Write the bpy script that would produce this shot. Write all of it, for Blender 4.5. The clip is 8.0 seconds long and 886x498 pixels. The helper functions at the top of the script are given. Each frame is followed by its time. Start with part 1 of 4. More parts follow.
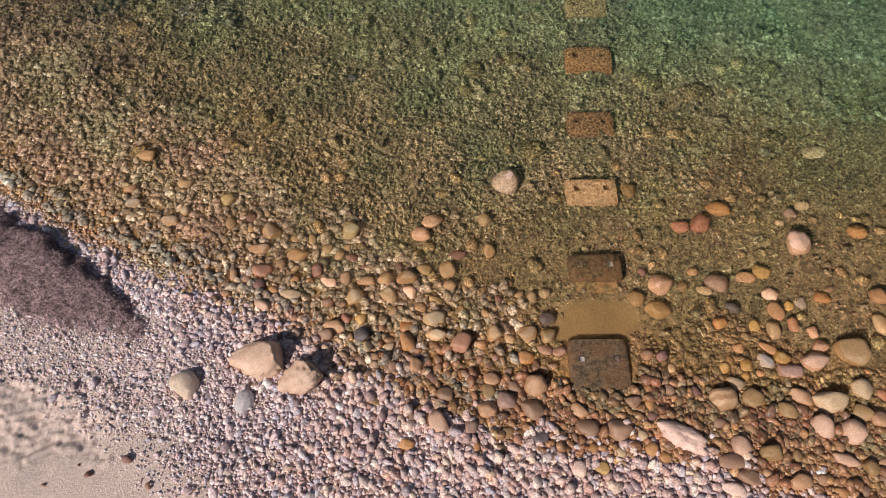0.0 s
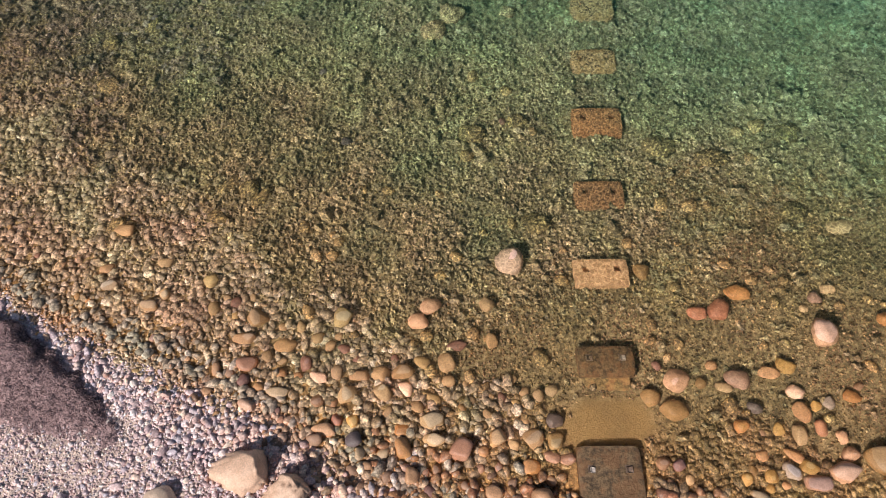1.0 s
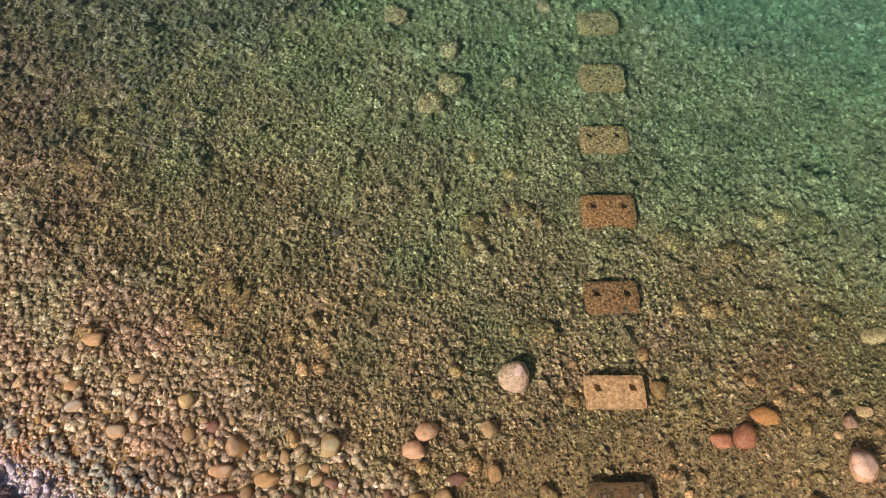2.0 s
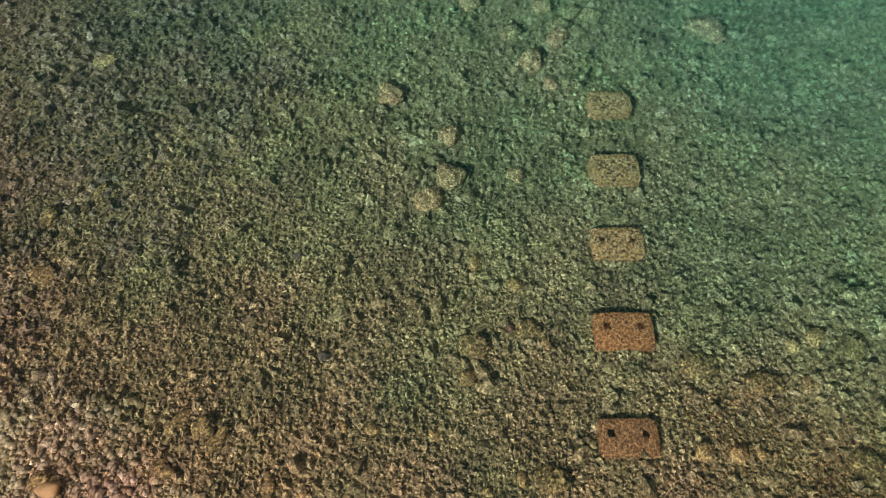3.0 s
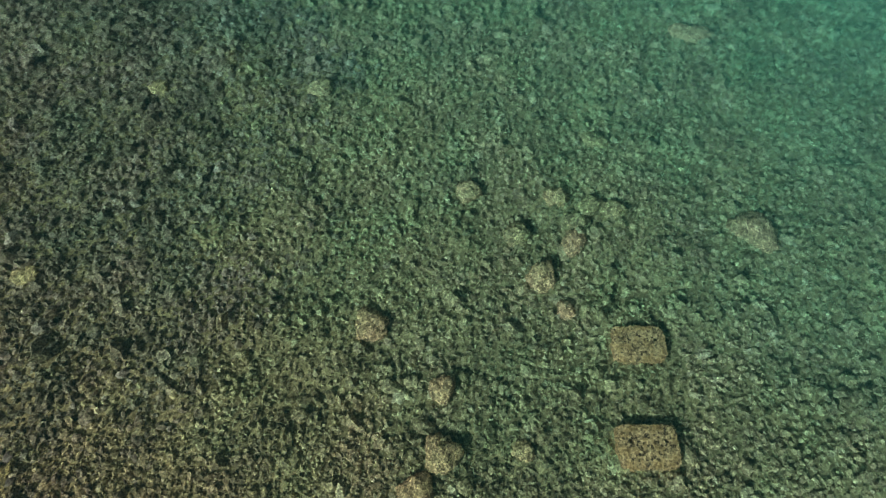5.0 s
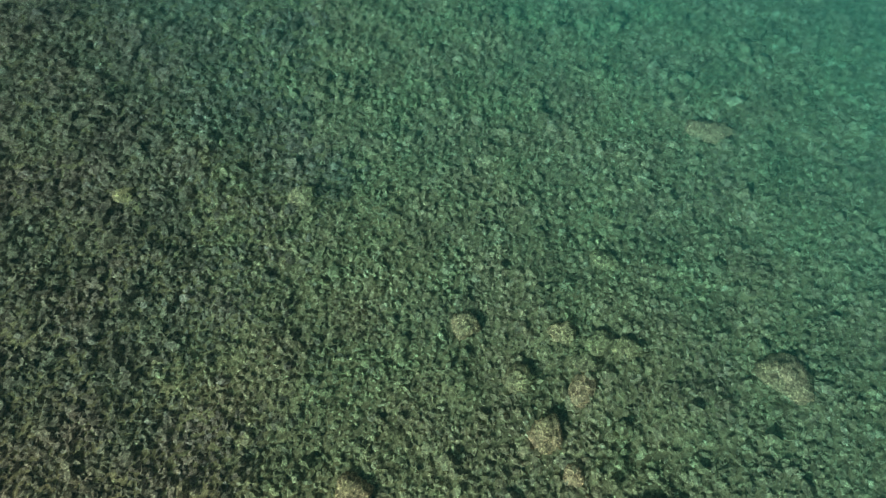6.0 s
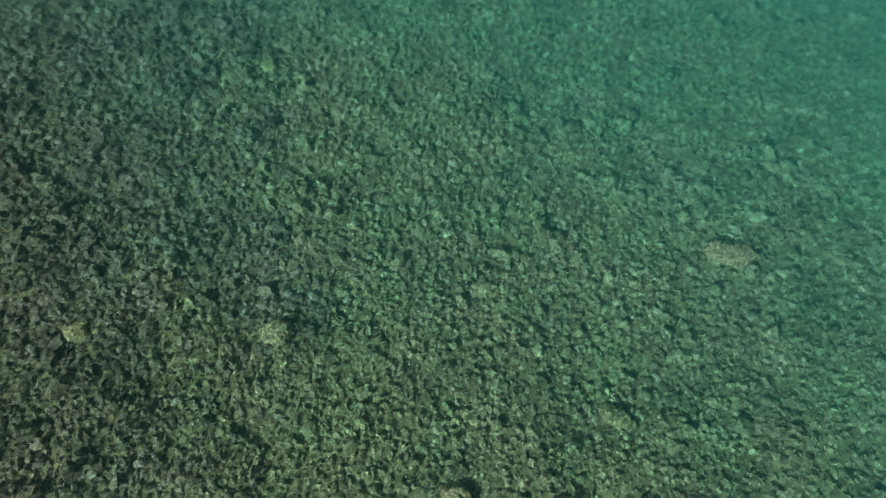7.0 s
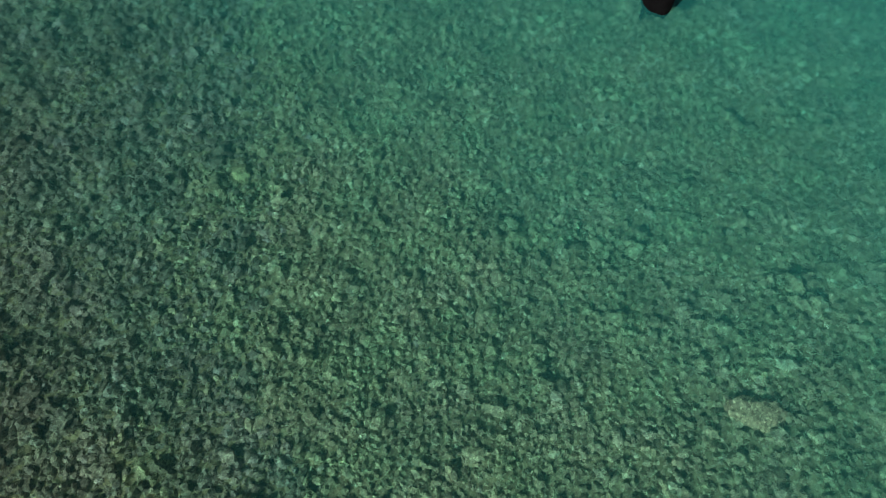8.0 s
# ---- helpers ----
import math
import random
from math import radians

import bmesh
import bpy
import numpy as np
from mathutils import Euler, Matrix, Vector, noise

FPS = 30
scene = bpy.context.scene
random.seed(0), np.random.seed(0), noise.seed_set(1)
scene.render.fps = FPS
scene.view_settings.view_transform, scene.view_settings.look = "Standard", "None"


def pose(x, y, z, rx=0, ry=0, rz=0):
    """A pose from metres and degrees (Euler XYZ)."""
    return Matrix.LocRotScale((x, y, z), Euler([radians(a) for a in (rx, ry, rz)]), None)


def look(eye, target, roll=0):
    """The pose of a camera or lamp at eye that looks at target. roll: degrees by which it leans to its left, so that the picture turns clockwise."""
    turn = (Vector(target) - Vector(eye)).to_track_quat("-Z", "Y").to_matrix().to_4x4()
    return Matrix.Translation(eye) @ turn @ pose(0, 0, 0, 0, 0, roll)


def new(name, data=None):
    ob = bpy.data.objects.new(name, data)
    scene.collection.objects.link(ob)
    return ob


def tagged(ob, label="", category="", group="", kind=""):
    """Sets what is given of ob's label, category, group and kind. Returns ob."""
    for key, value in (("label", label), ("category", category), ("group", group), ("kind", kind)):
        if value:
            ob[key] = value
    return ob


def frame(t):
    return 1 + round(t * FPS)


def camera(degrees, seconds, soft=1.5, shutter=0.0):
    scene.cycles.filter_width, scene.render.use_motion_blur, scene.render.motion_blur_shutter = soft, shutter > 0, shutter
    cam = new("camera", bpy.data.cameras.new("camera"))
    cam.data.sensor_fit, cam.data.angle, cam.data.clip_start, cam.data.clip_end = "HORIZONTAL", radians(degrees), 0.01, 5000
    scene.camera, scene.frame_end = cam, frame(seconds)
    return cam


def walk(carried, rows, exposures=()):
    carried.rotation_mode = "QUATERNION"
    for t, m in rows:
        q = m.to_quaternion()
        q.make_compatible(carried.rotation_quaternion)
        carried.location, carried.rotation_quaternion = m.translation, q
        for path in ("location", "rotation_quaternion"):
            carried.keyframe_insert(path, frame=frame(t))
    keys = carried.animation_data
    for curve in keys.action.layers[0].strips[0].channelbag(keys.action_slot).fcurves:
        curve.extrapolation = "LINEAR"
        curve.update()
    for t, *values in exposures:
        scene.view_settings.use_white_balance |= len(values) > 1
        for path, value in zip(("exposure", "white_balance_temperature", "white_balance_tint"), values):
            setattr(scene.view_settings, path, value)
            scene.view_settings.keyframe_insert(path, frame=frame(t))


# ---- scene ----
cam = camera(75.0, 8.0, soft=1.0)
HEIGHT, PITCH, LEAN = 9.4, -63.54, -1.22
# seconds, x, y, yaw of a drone that flies level out over the water
PATH = [
    (0, 0.000, 0.000, 0.00),
    (0.25, 0.013, 0.379, 0.01),
    (0.5, 0.027, 0.792, 0.02),
    (0.75, 0.041, 1.237, 0.03),
    (1, 0.056, 1.709, 0.05),
    (1.25, 0.072, 2.207, 0.06),
    (1.5, 0.088, 2.728, 0.08),
    (1.7, 0.102, 3.160, 0.09),
    (2, 0.124, 3.830, 0.11),
    (2.4, 0.156, 4.761, 0.14),
    (2.8, 0.191, 5.729, 0.18),
    (3, 0.210, 6.225, 0.20),
    (3.5, 0.261, 7.495, 0.24),
    (4, 0.318, 8.803, 0.30),
    (4.5, 0.381, 10.141, 0.35),
    (4.7, 0.409, 10.685, 0.38),
    (5, 0.452, 11.507, 0.42),
    (5.4, 0.514, 12.617, 0.47),
    (5.8, 0.582, 13.740, 0.52),
    (6, 0.618, 14.307, 0.55),
    (6.5, 0.714, 15.737, 0.63),
    (7, 0.820, 17.186, 0.70),
    (7.5, 0.936, 18.651, 0.79),
    (8, 1.063, 20.131, 0.88),
]


def aim(x, y, yaw):
    way = Vector((-math.sin(radians(yaw)) * math.cos(radians(PITCH)), math.cos(radians(yaw)) * math.cos(radians(PITCH)), math.sin(radians(PITCH))))
    eye = Vector((x, y, HEIGHT))
    return look(eye, eye + way, LEAN)


EXPOSURES = [(0, -0.28), (0.5, -0.13), (1.5, 0.06), (3.5, -0.2), (6.5, -0.27), (8, -0.29)]
walk(cam, [(t, aim(x, y, yaw)) for t, x, y, yaw in PATH], EXPOSURES)

# ---- light ----
SUN_WAY = Vector((0.60, 0.62, -0.72)).normalized()
sky_world = bpy.data.worlds.new("sky")
scene.world = sky_world
sky_world.use_nodes = True
wn = sky_world.node_tree.nodes
sky = wn.new("ShaderNodeTexSky")
sky.sky_type, sky.sun_disc = "NISHITA", False
sky.sun_elevation = math.asin(-SUN_WAY.z)
sky.sun_rotation = math.atan2(-SUN_WAY.x, -SUN_WAY.y)
sky_world.node_tree.links.new(sky.outputs[0], wn["Background"].inputs[0])
wn["Background"].inputs[1].default_value = 0.05
sun = new("sun", bpy.data.lights.new("sun", "SUN"))
sun.data.energy, sun.data.angle, sun.data.color = 4.95, radians(0.6), (1.0, 0.92, 0.85)
sun.matrix_world = look(-SUN_WAY * 40, (0, 0, 0))


# ---- materials ----
def material(name):
    m = bpy.data.materials.new(name)
    m.use_nodes = True
    return m, m.node_tree.nodes, m.node_tree.links, m.node_tree.nodes["Principled BSDF"]


def ramp(nodes, stops, mode="LINEAR"):
    r = nodes.new("ShaderNodeValToRGB")
    r.color_ramp.interpolation = mode
    while len(r.color_ramp.elements) < len(stops):
        r.color_ramp.elements.new(0.5)
    for e, (at, c) in zip(r.color_ramp.elements, stops):
        e.position, e.color = at, (*c, 1)
    return r


def noise_tex(nodes, links, scale, detail=3.0, rough=0.55, source=None):
    n = nodes.new("ShaderNodeTexNoise")
    n.inputs["Scale"].default_value, n.inputs["Detail"].default_value, n.inputs["Roughness"].default_value = scale, detail, rough
    if source is None:
        source = nodes.new("ShaderNodeNewGeometry").outputs["Position"]
    links.new(source, n.inputs["Vector"])
    return n


def mixed(nodes, links, mode, fac, a, b):
    x = nodes.new("ShaderNodeMix")
    x.data_type, x.blend_type = "RGBA", mode
    for slot, v in ((0, fac), (6, a), (7, b)):
        if isinstance(v, bpy.types.NodeSocket):
            links.new(v, x.inputs[slot])
        elif slot == 0:
            x.inputs[0].default_value = v
        else:
            x.inputs[slot].default_value = (*v, 1)
    return x.outputs[2]


def bumped(nodes, links, bsdf, height, strength, distance):
    b = nodes.new("ShaderNodeBump")
    b.inputs["Strength"].default_value, b.inputs["Distance"].default_value = strength, distance
    links.new(height, b.inputs["Height"])
    links.new(b.outputs[0], bsdf.inputs["Normal"])


def stones_material(name, stops, roughness, speck, coat=None, coat_amount=0.0, stain=1.2, grain=30.0, single=False, grit=0.0):
    """Many stones in one mesh: a colour for each, speckled, with wide stains or a film of algae."""
    m, n, l, b = material(name)
    g = n.new("ShaderNodeNewGeometry")
    own = ramp(n, stops)
    l.new(n.new("ShaderNodeObjectInfo").outputs["Random"] if single else g.outputs["Random Per Island"], own.inputs[0])
    fine = noise_tex(n, l, grain, 5.0, 0.7, g.outputs["Position"])
    dots = ramp(n, [(0.38, (0.32, 0.32, 0.32)), (0.5, (0.86, 0.86, 0.86)), (0.62, (1.9, 1.9, 1.9))])
    l.new(fine.outputs[0], dots.inputs[0])
    colour = own.outputs[0]
    if coat:
        wide = noise_tex(n, l, stain, 4.0, 0.6, g.outputs["Position"])
        band = ramp(n, [(0.3, (coat_amount * 0.45,) * 3), (0.72, (coat_amount,) * 3)])
        l.new(wide.outputs[0], band.inputs[0])
        mid = noise_tex(n, l, 9.0, 3.0, 0.6, g.outputs["Position"])
        film = ramp(n, [(0.35, tuple(c * 0.35 for c in coat)), (0.65, tuple(min(1, c * 1.8) for c in coat))])
        l.new(mid.outputs[0], film.inputs[0])
        colour = mixed(n, l, "MIX", band.outputs[0], colour, film.outputs[0])
        broad = noise_tex(n, l, stain * 2.2, 4.0, 0.65, g.outputs["Position"])
        patch = ramp(n, [(0.36, (0.76, 0.73, 0.71)), (0.62, (1.2, 1.2, 1.15))])
        l.new(broad.outputs[0], patch.inputs[0])
        colour = mixed(n, l, "MULTIPLY", 1.0, colour, patch.outputs[0])
        blotch = noise_tex(n, l, 0.8, 3.0, 0.6, g.outputs["Position"])
        hue = ramp(n, [(0.36, (1.08, 0.96, 1.02)), (0.5, (1.0, 0.98, 0.98)), (0.64, (0.92, 1.02, 0.96))])
        l.new(blotch.outputs[0], hue.inputs[0])
        colour = mixed(n, l, "MULTIPLY", 1.0, colour, hue.outputs[0])
    colour = mixed(n, l, "MULTIPLY", speck, colour, dots.outputs[0])
    if grit:
        # tufts and small grains that cling to the stones
        cells = n.new("ShaderNodeTexVoronoi")
        cells.inputs["Scale"].default_value = 26.0
        l.new(g.outputs["Position"], cells.inputs["Vector"])
        tone = ramp(n, [(0.0, (0.45, 0.43, 0.42)), (0.45, (0.9, 0.9, 0.88)), (1.0, (1.7, 1.68, 1.6))])
        l.new(cells.outputs["Color"], tone.inputs[0])
        colour = mixed(n, l, "MULTIPLY", grit, colour, tone.outputs[0])
    l.new(colour, b.inputs["Base Color"])
    b.inputs["Roughness"].default_value = roughness
    bumped(n, l, b, fine.outputs[0], 0.5, 0.01 + 0.02 * grit)
    return m


DRY_TONES = [(0.0, (0.26, 0.19, 0.20)), (0.12, (0.58, 0.42, 0.43)), (0.3, (0.85, 0.65, 0.63)), (0.42, (0.48, 0.39, 0.44)), (0.58, (0.84, 0.73, 0.73)), (0.72, (0.64, 0.42, 0.385)), (0.84, (0.50, 0.465, 0.54)), (0.92, (0.80, 0.60, 0.49)), (1.0, (0.93, 0.87, 0.85))]
WET_TONES = [(0.0, (0.15, 0.060, 0.033)), (0.15, (0.34, 0.145, 0.075)), (0.3, (0.43, 0.195, 0.100)), (0.45, (0.24, 0.108, 0.062)), (0.6, (0.46, 0.225, 0.120)), (0.72, (0.34, 0.122, 0.066)), (0.82, (0.20, 0.120, 0.092)), (0.92, (0.46, 0.225, 0.090)), (1.0, (0.52, 0.29, 0.165))]
BED_TONES = [(0.0, (0.17, 0.131, 0.085)), (0.2, (0.305, 0.233, 0.147)), (0.4, (0.415, 0.324, 0.207)), (0.55, (0.235, 0.184, 0.119)), (0.75, (0.475, 0.380, 0.26)), (0.9, (0.335, 0.266, 0.182)), (1.0, (0.66, 0.57, 0.435))]
SHALLOW_TONES = [(0.0, (0.115, 0.080, 0.058)), (0.2, (0.295, 0.216, 0.155)), (0.4, (0.41, 0.322, 0.248)), (0.55, (0.198, 0.140, 0.099)), (0.75, (0.49, 0.397, 0.32)), (0.9, (0.315, 0.196, 0.12)), (1.0, (0.86, 0.77, 0.67))]
GRAVEL_TONES = [(0.0, (0.13, 0.080, 0.042)), (0.25, (0.29, 0.186, 0.098)), (0.5, (0.365, 0.240, 0.134)), (0.75, (0.215, 0.138, 0.072)), (1.0, (0.53, 0.38, 0.24))]
mat_dry = stones_material("dry_pebble_stone", DRY_TONES, 0.8, 0.6)
mat_warm = stones_material("warm_pebble_stone", [(at, (r * 0.94, g * 0.85, b * 0.76)) for at, (r, g, b) in DRY_TONES], 0.8, 0.6)
mat_wet = stones_material("wet_pebble_stone", [(at, (r * 1.0 + 0.055, g * 1.06 + 0.04, b * 1.05 + 0.024)) for at, (r, g, b) in WET_TONES], 0.35, 0.6, (0.30, 0.21, 0.09), 0.35)
STONE_DRY = stones_material("lone_dry_pebble", DRY_TONES, 0.8, 0.6, single=True)
STONE_WET = stones_material("lone_wet_pebble", WET_TONES, 0.4, 0.6, (0.24, 0.165, 0.09), 0.55, single=True)
mat_shallow = stones_material("shallow_pebble_stone", [(at, (r * 0.98, g * 1.03, b * 1.1)) for at, (r, g, b) in SHALLOW_TONES], 0.6, 0.9, (0.315, 0.26, 0.18), 0.5, 0.8, 22.0)
mat_damp = stones_material("damp_tan_stone", [(at, (r * 1.3 + 0.05, g * 1.13 + 0.03, b * 1.05 + 0.02)) for at, (r, g, b) in SHALLOW_TONES], 0.55, 0.7, (0.47, 0.335, 0.225), 0.35, 0.8, 22.0)
mat_gravel = stones_material("brown_gravel_stone", [(at, (r * 0.87, g * 0.87, b * 0.87)) for at, (r, g, b) in GRAVEL_TONES], 0.6, 0.85, (0.215, 0.165, 0.085), 0.4, 0.8, 34.0, grit=0.7)
mat_bed = stones_material("algae_grown_stone", BED_TONES, 0.7, 0.82, (0.245, 0.20, 0.124), 0.75, 0.45, 25.0, grit=0.6)
# bed tones scaled down, red and green most, for the western stones
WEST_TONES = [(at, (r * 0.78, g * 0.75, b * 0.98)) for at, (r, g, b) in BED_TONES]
mat_west = stones_material("west_bed_stone", WEST_TONES, 0.7, 0.82, (0.165, 0.135, 0.095), 0.75, 0.45, 25.0, grit=0.7)


def lone_material(name, base, second, roughness=0.6, bands=False):
    """One stone: two tones in clouds or beds, speckles and small pits."""
    m, n, l, b = material(name)
    co = n.new("ShaderNodeTexCoord").outputs["Object"]
    info = n.new("ShaderNodeObjectInfo").outputs["Random"]
    wide = noise_tex(n, l, 5.0, 4.0, 0.6, co)
    if bands:
        w = n.new("ShaderNodeTexWave")
        w.bands_direction = "Y"
        w.inputs["Scale"].default_value, w.inputs["Distortion"].default_value, w.inputs["Detail"].default_value = 2.4, 7.0, 4.0
        l.new(co, w.inputs["Vector"])
        wide = w
    tone = ramp(n, [(0.3, base), (0.75, second)])
    l.new(wide.outputs[0], tone.inputs[0])
    fine = noise_tex(n, l, 45.0, 4.0, 0.65, co)
    dots = ramp(n, [(0.36, (0.68, 0.68, 0.68)), (0.64, (1.2, 1.2, 1.2))])
    l.new(fine.outputs[0], dots.inputs[0])
    colour = mixed(n, l, "MULTIPLY", 0.7, tone.outputs[0], dots.outputs[0])
    own = ramp(n, [(0.0, (0.92, 0.865, 0.83)), (1.0, (1.20, 1.135, 1.095))])
    l.new(info, own.inputs[0])
    colour = mixed(n, l, "MULTIPLY", 1.0, colour, own.outputs[0])
    l.new(colour, b.inputs["Base Color"])
    b.inputs["Roughness"].default_value = roughness
    bumped(n, l, b, fine.outputs[0], 0.5, 0.012)
    return m


TONES = {
    "sandstone": ((0.58, 0.395, 0.285), (0.80, 0.59, 0.455)),
    "pale": ((0.52, 0.405, 0.315), (0.69, 0.56, 0.455)),
    "tan": ((0.418, 0.239, 0.130), (0.570, 0.348, 0.210)),
    "pink": ((0.50, 0.31, 0.215), (0.64, 0.43, 0.32)),
    "mauve": ((0.323, 0.200, 0.160), (0.437, 0.296, 0.244)),
    "cream": ((0.475, 0.339, 0.202), (0.608, 0.461, 0.311)),
    "white": ((0.665, 0.461, 0.386), (0.807, 0.609, 0.529)),
    "orange": ((0.430, 0.200, 0.078), (0.530, 0.305, 0.138)),
    "ochre": ((0.446, 0.278, 0.092), (0.560, 0.383, 0.178)),
    "brick": ((0.370, 0.182, 0.112), (0.465, 0.262, 0.180)),
    "red": ((0.355, 0.145, 0.092), (0.465, 0.232, 0.160)),
    "plum": ((0.190, 0.096, 0.084), (0.285, 0.157, 0.126)),
    "slate": ((0.095, 0.074, 0.076), (0.180, 0.148, 0.151)),
    "grey": ((0.323, 0.270, 0.244), (0.456, 0.392, 0.361)),
    "blue": ((0.40, 0.37, 0.385), (0.56, 0.53, 0.55)),
    "olive": ((0.266, 0.165, 0.071), (0.389, 0.252, 0.130)),
    "brown": ((0.266, 0.157, 0.101), (0.380, 0.244, 0.168)),
    "moss": ((0.34, 0.275, 0.115), (0.47, 0.385, 0.19)),
    "layered": ((0.38, 0.225, 0.12), (0.56, 0.37, 0.22)),
}
STONE = {k: lone_material(k + "_stone", a, b, 0.55, k == "layered") for k, (a, b) in TONES.items()}
FILM = (0.40, 0.315, 0.20)
FILMED = {k: lone_material("filmed_" + k + "_stone", *[tuple(p * 0.42 + q * 0.52 for p, q in zip(c, FILM)) for c in (a, b)], 0.75, k == "layered") for k, (a, b) in TONES.items()}
CLEAN = ("pink", "white", "slate", "plum")
SAYS = {
    "sandstone": "pale tan sandstone", "pale": "pale cream-grey",
    "tan": "tan sandstone", "pink": "pale pink", "mauve": "grey-pink", "cream": "cream-coloured", "white": "pinkish white", "orange": "orange-brown",
    "ochre": "yellow ochre", "brick": "brick-red", "red": "rust-red", "plum": "dark plum-coloured", "slate": "dark slate-grey", "grey": "pale grey", "blue": "pale blue-grey",
    "olive": "olive-brown", "brown": "brown", "moss": "yellow-green mossy", "layered": "banded tan and brown",
}


def sand_material():
    m, n, l, b = material("sand_and_grit")
    g = n.new("ShaderNodeNewGeometry").outputs["Position"]
    wet = n.new("ShaderNodeAttribute")
    wet.attribute_name = "offshore"
    fine = noise_tex(n, l, 28.0, 6.0, 0.75, g)
    wide = noise_tex(n, l, 0.9, 4.0, 0.6, g)
    dry = ramp(n, [(0.3, (0.60, 0.455, 0.41)), (0.7, (0.95, 0.765, 0.71))])
    bed = ramp(n, [(0.36, (0.12, 0.092, 0.052)), (0.5, (0.27, 0.206, 0.12)), (0.64, (0.48, 0.375, 0.23))])
    l.new(fine.outputs[0], dry.inputs[0])
    lumps = noise_tex(n, l, 9.0, 6.0, 0.72, g)
    l.new(lumps.outputs[0], bed.inputs[0])
    soft = ramp(n, [(0.47, (0, 0, 0)), (0.53, (1, 1, 1))])
    l.new(wet.outputs["Fac"], soft.inputs[0])
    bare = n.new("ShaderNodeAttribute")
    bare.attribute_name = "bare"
    # grit below the pebbles painted darker than open sand, as shade in their gaps
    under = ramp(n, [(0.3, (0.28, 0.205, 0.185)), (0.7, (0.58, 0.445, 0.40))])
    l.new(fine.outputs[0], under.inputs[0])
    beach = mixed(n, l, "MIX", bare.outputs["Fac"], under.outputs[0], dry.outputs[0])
    rusty = ramp(n, [(0.5, (1.3, 1.0, 0.72)), (0.9, (1.0, 1.0, 1.0))])
    l.new(wet.outputs["Fac"], rusty.inputs[0])
    stained = mixed(n, l, "MULTIPLY", 1.0, bed.outputs[0], rusty.outputs[0])
    colour = mixed(n, l, "MIX", soft.outputs[0], beach, stained)
    still = n.new("ShaderNodeAttribute")
    still.attribute_name = "silt"
    mud = ramp(n, [(0.3, (0.27, 0.182, 0.084)), (0.7, (0.40, 0.274, 0.13))])
    l.new(fine.outputs[0], mud.inputs[0])
    colour = mixed(n, l, "MIX", still.outputs["Fac"], colour, mud.outputs[0])
    patch = ramp(n, [(0.3, (0.75, 0.75, 0.72)), (0.7, (1.15, 1.12, 1.05))])
    l.new(wide.outputs[0], patch.inputs[0])
    colour = mixed(n, l, "MULTIPLY", 1.0, colour, patch.outputs[0])
    l.new(colour, b.inputs["Base Color"])
    b.inputs["Roughness"].default_value = 0.85
    bumped(n, l, b, fine.outputs[0], 0.9, 0.02)
    return m


def concrete_material(name, low, high, growth, amount, grain=15.0):
    m, n, l, b = material(name)
    co = n.new("ShaderNodeTexCoord").outputs["Object"]
    fine = noise_tex(n, l, grain, 5.0, 0.75, co)
    wide = noise_tex(n, l, 4.5, 5.0, 0.65, co)
    tone = ramp(n, [(0.40, low), (0.60, high)])
    l.new(fine.outputs[0], tone.inputs[0])
    where = ramp(n, [(0.48, (0, 0, 0)), (0.58, (amount,) * 3)])
    l.new(wide.outputs[0], where.inputs[0])
    colour = mixed(n, l, "MIX", where.outputs[0], tone.outputs[0], growth)
    l.new(colour, b.inputs["Base Color"])
    b.inputs["Roughness"].default_value = 0.8
    bumped(n, l, b, fine.outputs[0], 0.9, 0.03)
    return m


